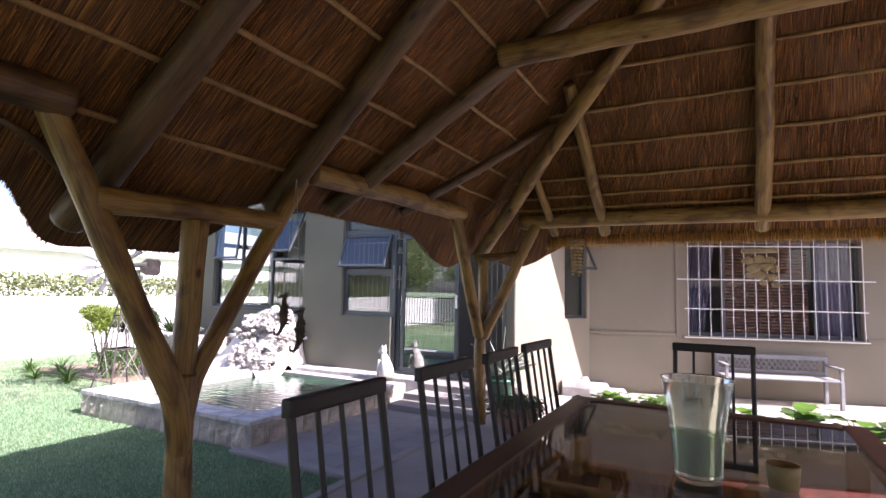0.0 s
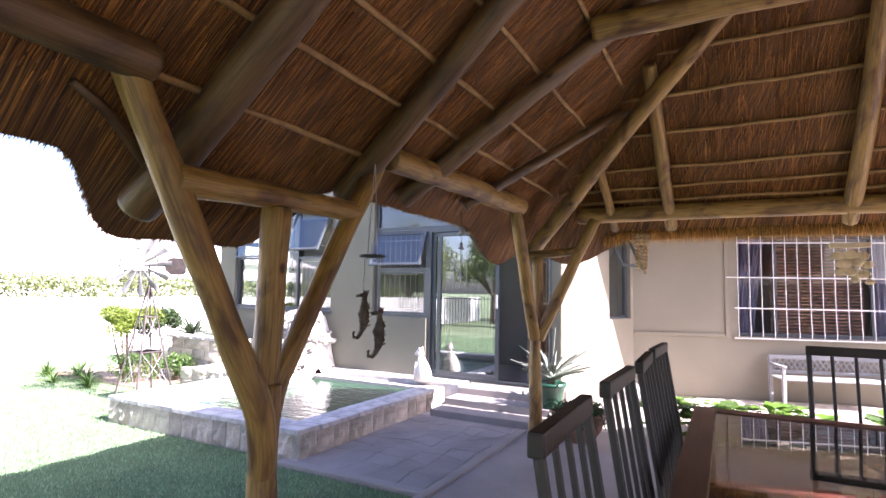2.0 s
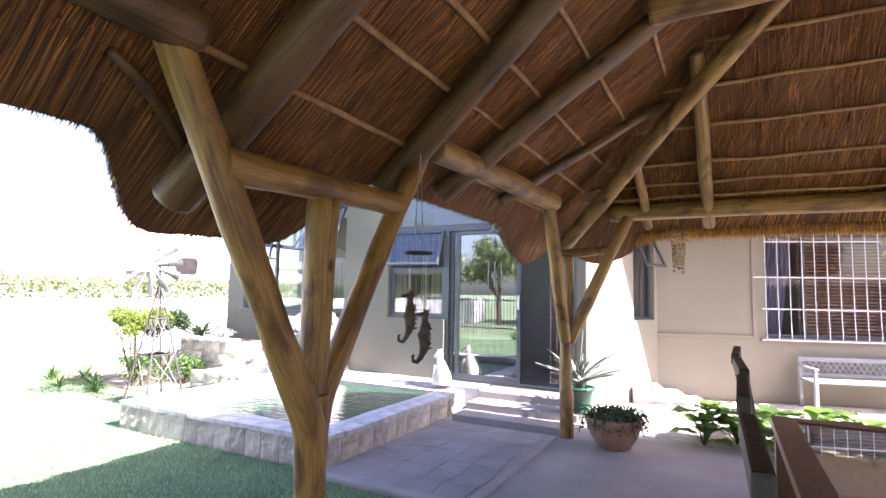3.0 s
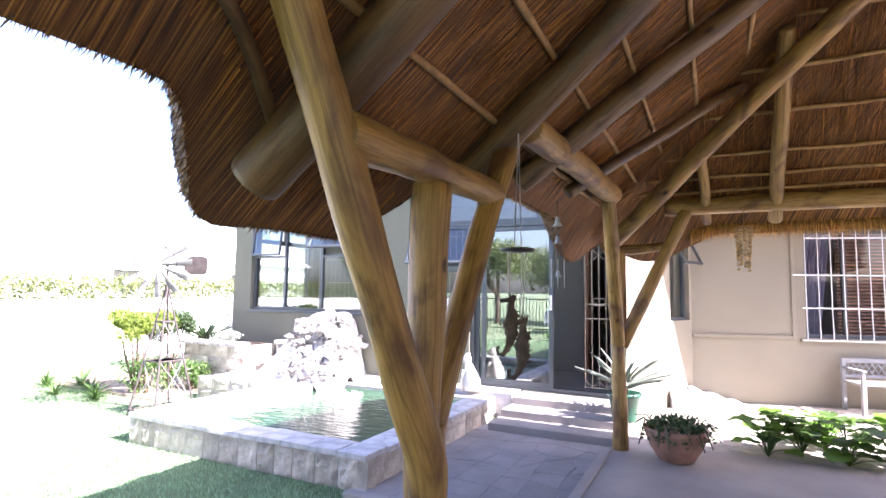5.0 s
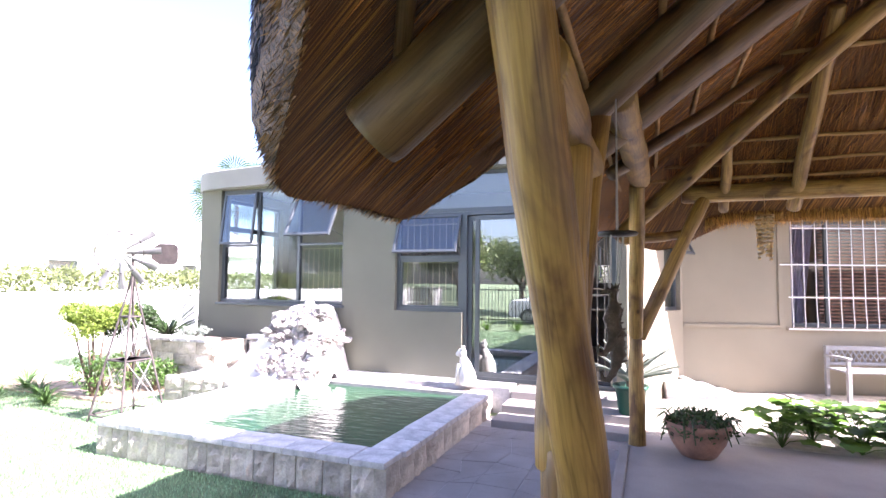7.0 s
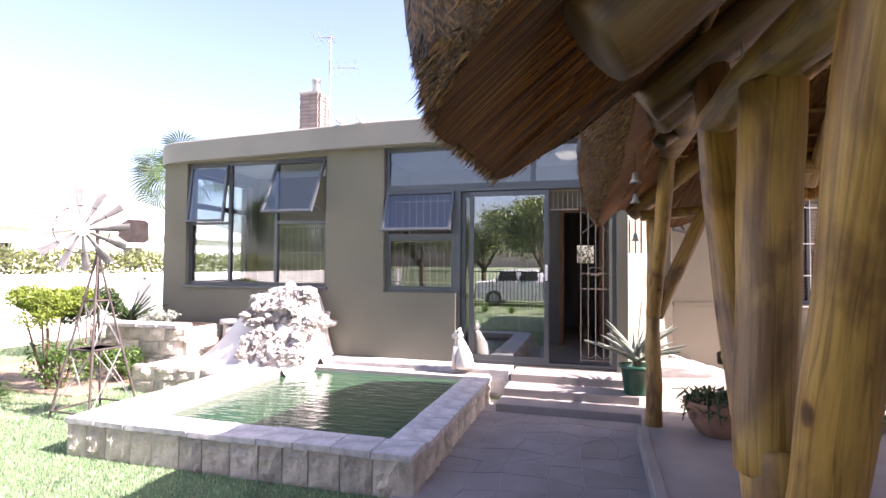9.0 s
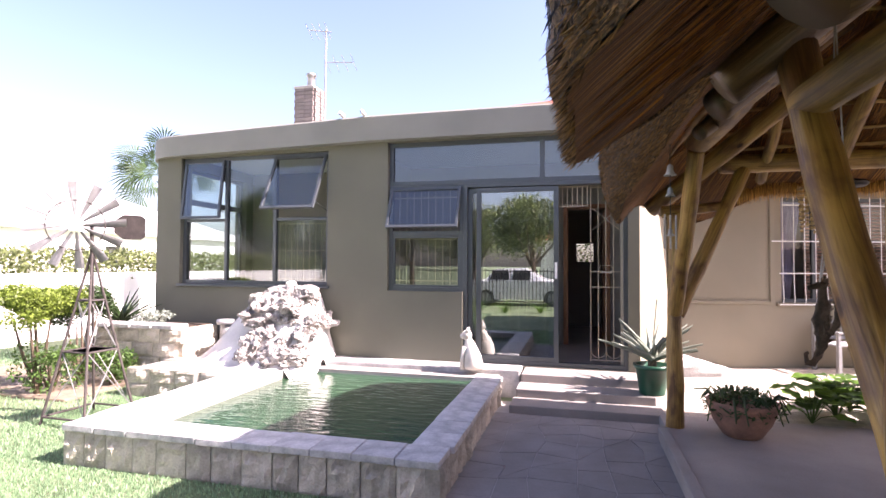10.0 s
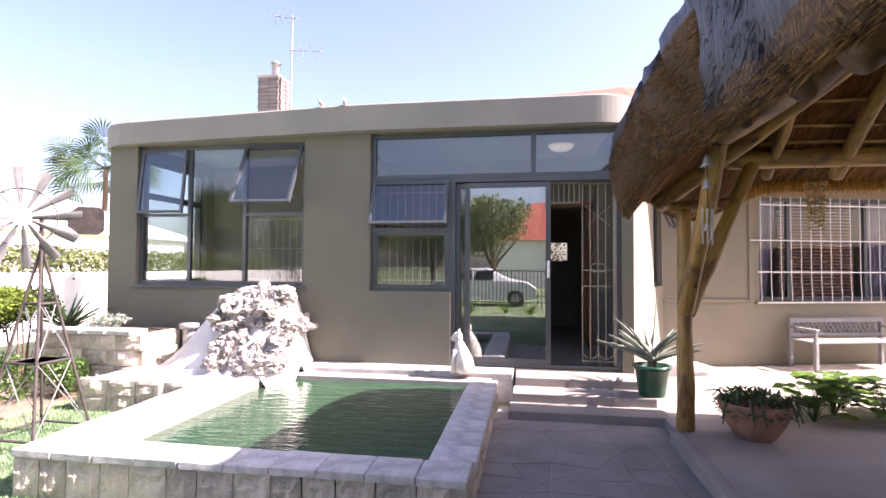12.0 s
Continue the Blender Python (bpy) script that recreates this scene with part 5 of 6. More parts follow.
def strap_leaves(centre, n, length, width, seed, droop=0.6, up=0.8, mat=None, thick=0.0):
    """A rosette of arching strap leaves; one bmesh a leaf."""
    r = random.Random(seed)
    made = []
    for k in range(n):
        a = 2.4 * k + r.uniform(-0.2, 0.2)
        L = length * r.uniform(0.65, 1.1)
        e = up * r.uniform(0.5, 1.15)
        bm = bmesh.new()
        rows = []
        for i in range(7):
            f = i / 6
            h = L * (f * math.cos(e) * 0.2 + f * (1 - 0.15 * f) * math.cos(math.pi / 2 - 1.2 + e * 0))
            out = L * f * (0.35 + (1.1 - e) * 0.6 + 0.25 * f)
            z = L * f * e - droop * L * f * f * 0.5
            w = width * (1 - f ** 1.8) * (0.55 + 0.45 * math.sin(math.pi * min(1, f * 1.4 + 0.2))) + 0.001
            c = Vector((centre[0] + out * math.cos(a), centre[1] + out * math.sin(a), centre[2] + z))
            t = Vector((-math.sin(a), math.cos(a), 0))
            rows.append([bm.verts.new(c + t * w), bm.verts.new(c + Vector((0, 0, -w * 0.45 - thick))), bm.verts.new(c - t * w)])
        for p, q in zip(rows, rows[1:]):
            bm.faces.new((p[0], p[1], q[1], q[0]))
            bm.faces.new((p[1], p[2], q[2], q[1]))
            if thick:
                bm.faces.new((p[2], p[0], q[0], q[2]))
        made.append(bm)
    return made


def rosette(name, at, n, length, width, seed, label, category, mat, droop=0.6, up=0.8, group="", thick=0.0, parent=None):
    ob = parent or thing(name, at, label, category, group)
    for bm in strap_leaves(at, n, length, width, seed, droop, up, thick=thick):
        part("leaf", bm, mat, ob, "", True)
    return ob


def bush(name, at, rad, n, size, seed, mat, label, trunk=None, category="bush", group="", lumps=9, core=None):
    ob = thing(name, (at[0], at[1], at[2] - rad[2] if not trunk else trunk), label, category, group)
    part("crown", leaf_cloud(cloud_points(seed, n, at, rad, lumps), size, seed), mat, ob, "")
    r = random.Random(seed)
    base = Vector((at[0], at[1], ob.location.z))
    for k in range(5):
        tip = Vector(at) + Vector((r.uniform(-0.5, 0.5) * rad[0], r.uniform(-0.5, 0.5) * rad[1], r.uniform(-0.2, 0.3) * rad[2]))
        mid = base.lerp(tip, 0.5) + Vector((r.uniform(-0.05, 0.05), r.uniform(-0.05, 0.05), 0)) * rad[0]
        part("branch", tubed([base, mid, tip], [0.035 * rad[0] + 0.012, 0.02 * rad[0] + 0.008, 0.004], 7), BARK, ob)
    return ob


bush("topiary_bush", (-9.42, 5.5, 0.90), (0.44, 0.44, 0.27), 14000, 0.04, 3, LEAF_YELLOW, "clipped yellow-green topiary bush on a short stem", LAWN_Z, lumps=26)
bush("rear_shrub", (-3.2, 13.6, 1.7), (0.9, 0.5, 0.8), 1500, 0.07, 8, LEAF_TREE, "leafy shrub outside the rear window", LAWN_Z)
bush("topiary_bush", (-9.35, 5.98, 0.84), (0.36, 0.34, 0.30), 7000, 0.045, 4, LEAF_DARK, "rounded dark green bush behind the topiary", LAWN_Z, lumps=12)
bush("garden_shrub", (-9.35, 5.6, 0.2), (0.4, 0.35, 0.3), 1500, 0.05, 5, LEAF, "loose green shrub in the flower bed", LAWN_Z)
bush("garden_shrub", (-9.0, 6.1, 0.12), (0.35, 0.3, 0.28), 1300, 0.05, 6, LEAF, "low flowering shrub in the bed", LAWN_Z)
bush("garden_shrub", (-8.95, 6.75, 0.67), (0.36, 0.2, 0.14), 800, 0.045, 7, LEAF_GREY, "low grey-green planting in the stone planter", 0.57)
for i, (x, y, L) in enumerate(((-10.2, 5.3, 0.6), (-9.75, 5.1, 0.5), (-10.8, 5.5, 0.65), (-9.5, 4.95, 0.42), (-10.4, 4.9, 0.5), (-11.2, 5.2, 0.6))):
    rosette("strap_plant", (x, y, LAWN_Z), 34, L, 0.014, 40 + i, "clump of arching green strap leaves", "plant", LEAF, 1.1, 1.0, "strap plants")
structure("flower_bed", boxed(-11.5, -8.85, 5.35, 7.4, LAWN_Z - 0.05, LAWN_Z + 0.03, 0.02), surface("dry_bed_soil", (0.24, 0.18, 0.125), 0.95, 0.25, 9, 90, 0.8), "dark soil flower bed by the boundary wall", "soil")
rosette("agave", (-9.70, 6.92, 0.56), 34, 0.60, 0.035, 60, "dark spiky agave beside the olive wall", "plant", LEAF_DARK, 0.15, 0.85, thick=0.01)
rosette("strap_plant", (-9.05, 6.8, 0.57), 14, 0.35, 0.012, 61, "small spiky plant in the stone planter", "plant", LEAF, 0.6, 1.0, "strap plants")

# aloe in the green pot on the lower step
aloe = thing("potted_aloe", (-2.62, 6.62, 0.08), "large grey-green aloe in a green glazed pot", "potted plant")
bm = bmesh.new()
AP = (-2.62, 6.62, 0.08)
shell(bm, [(0.0, 0.0), (0.125, 0.0), (0.13, 0.02), (0.165, 0.26), (0.185, 0.27), (0.188, 0.31), (0.165, 0.31), (0.155, 0.27), (0.0, 0.27)], 30, AP)
part("pot", bm, GREENPOT, aloe, "dark green glazed pot", True)
for bm in strap_leaves((AP[0], AP[1], AP[2] + 0.36), 32, 0.52, 0.046, 70, 0.16, 0.72, thick=0.02):
    part("leaf", bm, LEAF_GREY, aloe, "", True)
part("stem", tubed([(AP[0], AP[1], AP[2] + 0.25), (AP[0], AP[1], AP[2] + 0.45)], 0.045, 10), BARK, aloe)
part("flower_stalk", tubed([(AP[0], AP[1], AP[2] + 0.4), (AP[0] + 0.03, AP[1], AP[2] + 0.75), (AP[0] + 0.05, AP[1], AP[2] + 0.98)], 0.006, 6), LEAF_GREY, aloe)

# terracotta bowl
BP = (-2.04, 5.62, 0.0)
bowl = thing("terracotta_planter", BP, "wide terracotta bowl overgrown with trailing succulents", "potted plant")
bm = bmesh.new()
shell(bm, [(0.0, 0.0), (0.13, 0.0), (0.15, 0.015), (0.22, 0.12), (0.265, 0.24), (0.275, 0.29), (0.26, 0.295), (0.245, 0.25), (0.0, 0.25)], 36, BP)
part("bowl", bm, TERRACOTTA, bowl, "stained terracotta bowl", True)
r = random.Random(8)
pts = []
for _ in range(900):
    a, q = r.uniform(0, 6.28), 0.29 * math.sqrt(r.random())
    pts.append((BP[0] + q * math.cos(a), BP[1] + q * math.sin(a), 0.27 + 0.08 * (1 - q / 0.32) + r.uniform(-0.03, 0.05) - (0.06 if q > 0.25 else 0)))
part("succulent", leaf_cloud(pts, 0.05, 8, 0.4), LEAF_DARK, bowl, "dark fleshy succulent leaves", kind="stuff")
for k in range(26):
    a = r.uniform(0, 6.28)
    q0, q1 = 0.2, 0.31 + r.uniform(0, 0.06)
    z1 = r.uniform(0.14, 0.36)
    st = [(BP[0] + q0 * math.cos(a), BP[1] + q0 * math.sin(a), 0.29), (BP[0] + 0.27 * math.cos(a), BP[1] + 0.27 * math.sin(a), 0.36), (BP[0] + q1 * math.cos(a + 0.1), BP[1] + q1 * math.sin(a + 0.1), z1)]
    part("stem", tubed(st, [0.008, 0.008, 0.005], 5), LEAF_DARK, bowl)


def broad_leaf(c, d, size, seed):
    """A broad lobed leaf on its stalk."""
    bm = bmesh.new()
    c, d = Vector(c), Vector(d).normalized()
    s = d.cross(Vector((0, 0, 1))).normalized()
    n = s.cross(d)
    mid, edge = [], [[], []]
    for i in range(8):
        f = i / 7
        w = size * 0.48 * math.sin(math.pi * (f * 0.9 + 0.08)) ** 0.7 * (1 + 0.12 * math.sin(i * 2.6 + seed))
        p = c + d * size * f + n * (-0.22 * size * f * f)
        mid.append(bm.verts.new(p))
        for k, sg in enumerate((-1, 1)):
            edge[k].append(bm.verts.new(p + s * sg * w + n * (0.05 * size * math.sin(i * 1.7 + seed) + 0.06 * size)))
    for i in range(7):
        bm.faces.new((mid[i], mid[i + 1], edge[0][i + 1], edge[0][i]))
        bm.faces.new((mid[i + 1], mid[i], edge[1][i], edge[1][i + 1]))
    return bm


r = random.Random(21)
for k, (x, y) in enumerate(((-1.28, 6.30), (-0.98, 6.55), (-0.66, 6.32), (-0.3, 6.55), (0.1, 6.35), (0.6, 6.5), (-0.75, 6.85), (1.1, 6.4), (1.6, 6.6))):
    pt = thing("leafy_plant", (x, y, -0.03), "low clump of broad bright green leaves in the gravel", "plant", "broad-leaved plants")
    for j in range(24):
        a = r.uniform(0, 6.28)
        q = r.uniform(0.03, 0.22)
        c = (x + q * math.cos(a), y + q * math.sin(a), r.uniform(0.06, 0.36))
        part("stalk", tubed([(x, y, -0.03), (x + q * 0.5 * math.cos(a), y + q * 0.5 * math.sin(a), c[2] * 0.6), c], 0.004, 5), LEAF, pt)
        part("leaf", broad_leaf(c, (math.cos(a), math.sin(a), r.uniform(0.0, 0.5)), r.uniform(0.14, 0.25), j), LEAF_BRIGHT if j % 3 else LEAF, pt, "", True)

# ---- bench by the wing ----
bench = thing("garden_bench", WING @ Vector((2.6, -0.35, -0.03)), "grey painted garden bench with a lattice back", "bench")


def wpart(name, bm, mat=None, label=""):
    return wing_part(name, bm, mat or BENCHPAINT, bench, label)


BX0, BX1, BY = 1.86, 3.38, -0.12
for z0, z1, nm in ((0.60, 0.66, "top_rail"), (0.40, 0.44, "back_rail")):
    wpart(nm, boxed(BX0, BX1, BY - 0.025, BY + 0.025, z0, z1, 0.008))
for x in (BX0 + 0.02, BX1 - 0.02):
    wpart("back_leg", boxed(x - 0.025, x + 0.025, BY - 0.026, BY + 0.026, -0.03, 0.66, 0.008))
    wpart("front_leg", boxed(x - 0.025, x + 0.025, BY - 0.47, BY - 0.42, -0.03, 0.36, 0.008))
    wpart("armrest", boxed(x - 0.03, x + 0.03, BY - 0.48, BY, 0.52, 0.55, 0.01))
    wpart("arm_post", boxed(x - 0.02, x + 0.02, BY - 0.46, BY - 0.42, 0.36, 0.52, 0.006))
for i in range(5):
    wpart("seat_slat", boxed(BX0, BX1, BY - 0.46 + i * 0.09, BY - 0.46 + i * 0.09 + 0.075, 0.35, 0.375, 0.006))
x = BX0 + 0.06
while x < BX1 - 0.12:
    for s in (-1, 1):
        xa, xb = (x, x + 0.10) if s > 0 else (x + 0.10, x)
        wpart("lattice_strip", tubed([(xa, BY + 0.004 * s, 0.44), (xb, BY + 0.004 * s, 0.60)], 0.009, 5))
    x += 0.075


# ---- dining set ----
TZ = 0.86
TX0, TX1, TY0, TY1 = -0.86, 0.62, 0.75, 3.46
table = thing("dining_table", (-0.12, 2.1, 0), "long brown wooden outdoor table with an inset clear glass top", "table")
for x0, x1, y0, y1 in ((TX0, TX0 + 0.11, TY0, TY1), (TX1 - 0.11, TX1, TY0, TY1), (TX0 + 0.112, TX1 - 0.112, TY0, TY0 + 0.11), (TX0 + 0.112, TX1 - 0.112, TY1 - 0.11, TY1)):
    part("top_rail", boxed(x0, x1, y0, y1, TZ - 0.045, TZ, 0.006), TABLEWOOD, table)
part("glass_top", boxed(TX0 + 0.10, TX1 - 0.10, TY0 + 0.10, TY1 - 0.10, TZ - 0.016, TZ - 0.006), pane_glass("table_glass", (0.80, 0.78, 0.73), 0.10), table, "clear reflecting glass panel")
for x in (TX0 + 0.06, TX1 - 0.06):
    for y in (TY0 + 0.06, TY1 - 0.06):
        part("leg", boxed(x - 0.045, x + 0.045, y - 0.045, y + 0.045, 0.0, TZ - 0.046, 0.008), TABLEWOOD, table)
for x0, x1, y0, y1 in ((TX0 + 0.03, TX0 + 0.055, TY0 + 0.1, TY1 - 0.1), (TX1 - 0.055, TX1 - 0.03, TY0 + 0.1, TY1 - 0.1), (TX0 + 0.1, TX1 - 0.1, TY1 - 0.055, TY1 - 0.03)):
    part("apron", boxed(x0, x1, y0, y1, TZ - 0.13, TZ - 0.061, 0.004), TABLEWOOD, table)


def make_chair():
    """A high-backed chair at the origin, looking along +x; its back leans towards -x."""
    ch_ = thing("dining_chair", (0, 0, 0), "black metal dining chair with a tall slatted back", "chair", "chairs round the table")
    W = 0.21
    for s in (-1, 1):
        part("back_post", tubed([(-0.19, s * W, 0.0), (-0.17, s * W, 0.45), (-0.2, s * W, 0.75), (-0.27, s * W, 1.19)], 0.0135, 8), IRON, ch_)
        part("front_leg", tubed([(0.2, s * (W - 0.005), 0.0), (0.2, s * (W - 0.005), 0.44)], 0.015, 8), IRON, ch_)
        part("side_rail", boxed(-0.17, 0.2, s * W - 0.012, s * W + 0.012, 0.41, 0.44, 0.004), IRON, ch_)
    part("top_rail", boxed(-0.287, -0.253, -W - 0.016, W + 0.016, 1.165, 1.215, 0.007), IRON, ch_)
    part("lower_rail", boxed(-0.19, -0.165, -W, W, 0.52, 0.55, 0.005), IRON, ch_)
    for y in (-0.105, 0.0, 0.105):
        part("back_slat", tubed([(-0.178, y, 0.53), (-0.205, y, 0.78), (-0.268, y, 1.18)], 0.0085, 8), IRON, ch_)
    part("seat", boxed(-0.17, 0.215, -W - 0.005, W + 0.005, 0.44, 0.485, 0.016), surface("seat_cushion", (0.06, 0.045, 0.04), 0.8, 0.2, 12, 120, 0.2), ch_, "dark padded seat")
    return ch_


chair = make_chair()
for i, (x, y, a) in enumerate(((-0.74, 1.28, 1), (-0.74, 1.95, -1), (-0.735, 2.55, 2), (-0.74, 3.12, -2))):
    m = pose(x, y, 0, 0, 0, a)
    if i == 0:
        chair.matrix_basis = m
    else:
        copy_thing(chair, m)
copy_thing(chair, pose(-0.08, 3.40, 0, 0, 0, -90))

vase = thing("glass_vase", (-0.10, 2.14, TZ), "thick green glass vase half filled with water", "vase")
VP = (-0.10, 2.14, TZ)
bm = bmesh.new()
shell(bm, [(0.0, 0.0), (0.072, 0.0), (0.08, 0.02), (0.085, 0.12), (0.10, 0.24), (0.118, 0.345), (0.121, 0.352), (0.114, 0.35)], 40, VP)
MILKY = glassy("milky_green_glass", (0.78, 0.86, 0.76), 0.12)
MILKY.node_tree.nodes["Principled BSDF"].inputs["Transmission Weight"].default_value = 0.82
part("body", bm, MILKY, vase, "", True)
bm = bmesh.new()
shell(bm, [(0.0, 0.03), (0.066, 0.032), (0.077, 0.12), (0.085, 0.175), (0.0, 0.175)], 40, VP)
part("water", bm, pane_glass("vase_water", (0.62, 0.74, 0.62), 0.05), vase, "", True)
cv = thing("candle_glass", (0.16, 2.2, TZ), "small yellow candle in a glass", "candle")
bm = bmesh.new()
shell(bm, [(0.0, 0.0), (0.045, 0.0), (0.05, 0.05), (0.052, 0.08), (0.046, 0.08), (0.0, 0.055)], 24, (0.16, 2.2, TZ))
part("cup", bm, surface("candle_wax", (0.36, 0.29, 0.12), 0.4, 0.1, 10, 60, 0.05), cv, "", True)


# ---- hanging chimes ----
def seahorse_bm(c, h, flip, seed):
    """A flat-sided cast seahorse cut from sheet: an S of tapering rings."""
    bm = bmesh.new()
    pts, rad = [], []
    curve = [(0.0, 0.0, 0.05), (-0.10, 0.02, 0.035), (0.06, 0.08, 0.07), (0.04, -0.06, 0.055), (0.06, -0.20, 0.10), (0.02, -0.36, 0.125), (0.05, -0.52, 0.11), (0.02, -0.66, 0.07), (-0.04, -0.78, 0.05), (-0.12, -0.87, 0.04), (-0.22, -0.86, 0.032), (-0.24, -0.76, 0.025), (-0.17, -0.73, 0.02)]
    for x, z, w in curve[2:]:
        pts.append(Vector((c[0], c[1] + flip * x * h * 0.8, c[2] + z * h)))
        rad.append(w * h * 0.95)
    fine_p, fine_r = [], []
    for i in range(len(pts) - 1):
        for k in range(3):
            fine_p.append(pts[i].lerp(pts[i + 1], k / 3))
            fine_r.append((rad[i] + (rad[i + 1] - rad[i]) * k / 3) * (1.0 + (0.16 if k == 0 else -0.05)))
    tube(bm, fine_p, fine_r, 10, wobble=0.35, seed=seed)
    tube(bm, [Vector((c[0], c[1] + flip * 0.05 * h, c[2] + 0.05 * h)), Vector((c[0], c[1] - flip * 0.07 * h, c[2] + 0.035 * h)), Vector((c[0], c[1] - flip * 0.15 * h, c[2] + 0.02 * h))], [0.06 * h, 0.035 * h, 0.026 * h], 8)
    for q in range(3):
        tube(bm, [Vector((c[0], c[1] + flip * (0.03 + 0.03 * q) * h, c[2] + 0.08 * h)), Vector((c[0], c[1] + flip * (0.02 + 0.06 * q) * h, c[2] + 0.16 * h))], [0.03 * h, 0.006 * h], 6)
    for q in range(6):
        zz = -0.16 - 0.09 * q
        tube(bm, [Vector((c[0], c[1] + flip * 0.10 * h, c[2] + zz * h)), Vector((c[0], c[1] + flip * (0.17 + 0.02 * (q % 2)) * h, c[2] + (zz + 0.02) * h))], [0.03 * h, 0.008 * h], 6)
    for v in bm.verts:
        v.co.x = c[0] + (v.co.x - c[0]) * 0.3
    bmesh.ops.rotate(bm, verts=bm.verts, cent=c, matrix=Matrix.Rotation(radians(-68), 3, "Z"))
    return bm


SH = thing("seahorse_chime", (-2.60, 2.68, 2.2), "rusty iron wind chime of two seahorses under a dark disc", "wind chime")
SHM = surface("rusted_iron", (0.085, 0.062, 0.045), 0.7, 0.5, 18, 110, 0.5)
sx, sy = -2.53, 2.65
bm = bmesh.new()
shell(bm, [(0.0, 1.687), (0.075, 1.684), (0.082, 1.677), (0.075, 1.668), (0.0, 1.665)], 28, (sx, sy, 0))
part("disc", bm, IRON, SH, "dark wooden disc", True)
part("seahorse", seahorse_bm((sx - 0.025, sy - 0.05, 1.435), 0.27, 1, 1.0), SHM, SH, "", True)
part("seahorse", seahorse_bm((sx - 0.02, sy + 0.10, 1.33), 0.29, 1, 2.0), SHM, SH, "", True)
for p, q in (((sx, sy, 2.25), (sx, sy - 0.05, 1.68)), ((sx, sy, 2.25), (sx, sy + 0.05, 1.68)), ((sx - 0.02, sy - 0.05, 1.67), (sx - 0.025, sy - 0.05, 1.44)), ((sx - 0.04, sy - 0.03, 1.67), (sx - 0.03, sy - 0.03, 1.40)), ((sx, sy + 0.06, 1.67), (sx - 0.02, sy + 0.10, 1.34)), ((sx + 0.02, sy + 0.05, 1.67), (sx - 0.015, sy + 0.115, 1.32))):
    part("cord", tubed([p, q], 0.0028, 5), GALV, SH)

bell = thing("bell_chime", (-2.78, 4.35, 2.2), "small string of pale metal bells under the eave", "wind chime")
part("cord", tubed([(-2.78, 4.35, 2.22), (-2.78, 4.35, 1.55)], 0.003, 5), IRON, bell)
for z, k in ((2.02, 0.05), (1.88, 0.042), (1.62, 0.035)):
    bm = bmesh.new()
    shell(bm, [(0.004, z + k), (0.35 * k, z + 0.8 * k), (0.45 * k, z), (0.8 * k, z - 0.5 * k), (0.75 * k, z - 0.5 * k)], 14, (-2.78, 4.35, 0))
    part("bell", bm, GALV, bell, "", True)
for dx in (-0.04, 0.0, 0.04):
    part("rod", tubed([(-2.78 + dx, 4.35 + dx, 1.74), (-2.78 + dx, 4.35 + dx, 1.52)], 0.006, 6), GALV, bell)

shellc = thing("shell_chime", (-1.45, 5.85, 2.12), "hanging string of yellowed sea shells", "wind chime")
r = random.Random(4)
SHELLM = surface("yellowed_shell", (0.45, 0.31, 0.13), 0.5, 0.3, 20, 90, 0.2, per_piece=0.25)
shell_me = mesh_of("shell", boulder(55, 0.02, (1, 1, 0.6), 0.3, 1), SHELLM)
part("ring", tubed([(-1.45 + 0.07 * math.cos(a), 5.85 + 0.07 * math.sin(a), 2.10) for a in np.linspace(0, 6.283, 19)], 0.008, 6), LATH, shellc)
part("cord", tubed([(-1.45, 5.85, 2.3), (-1.45, 5.85, 2.1)], 0.003, 5), LATH, shellc)
for k in range(9):
    a = k * 0.7
    x, y = -1.45 + 0.065 * math.cos(a), 5.85 + 0.065 * math.sin(a)
    L = r.uniform(0.22, 0.42)
    part("string", tubed([(x, y, 2.1), (x * 0.7 - 1.45 * 0.3, y * 0.7 + 5.85 * 0.3, 2.1 - L)], 0.0025, 4), LATH, shellc)
    n = int(L / 0.035)
    for j in range(n):
        f = (j + 0.5) / n
        piece("shell", shell_me, shellc, Matrix.Translation((x + (-1.45 - x) * 0.3 * f, y + (5.85 - y) * 0.3 * f, 2.1 - L * f)) @ Matrix.Rotation(r.uniform(0, 6), 4, "X"))
plaque = thing("hanging_mobile", (0.28, 5.88, 2.05), "pale carved wooden mobile hanging from the beam", "mobile")
WOODP = surface("pale_carved_wood", (0.62, 0.50, 0.30), 0.6, 0.2, 10, 60, 0.2)
part("cord", tubed([(0.28, 5.88, 2.32), (0.28, 5.88, 2.0)], 0.003, 5), LATH, plaque)
part("top_board", boxed(0.13, 0.43, 5.85, 5.91, 1.93, 1.975, 0.012), WOODP, plaque)
for i, (dx, z, w) in enumerate(((-0.09, 1.86, 0.05), (0.0, 1.87, 0.055), (0.09, 1.86, 0.05), (-0.05, 1.79, 0.055), (0.05, 1.80, 0.05), (0.12, 1.78, 0.045), (-0.08, 1.72, 0.04), (0.0, 1.72, 0.05), (0.09, 1.70, 0.05), (0.13, 1.63, 0.035), (0.03, 1.65, 0.035))):
    bm = boulder(60 + i, w, (1.15, 0.28, 0.85), 0.35, 2)
    bmesh.ops.translate(bm, verts=bm.verts, vec=(0.28 + dx, 5.88 + 0.012 * (i % 3 - 1), z))
    part("figure", bm, WOODP, plaque, "", True)
    part("cord", tubed([(0.28 + dx, 5.88, 1.95), (0.28 + dx, 5.88, z)], 0.002, 4), LATH, plaque)
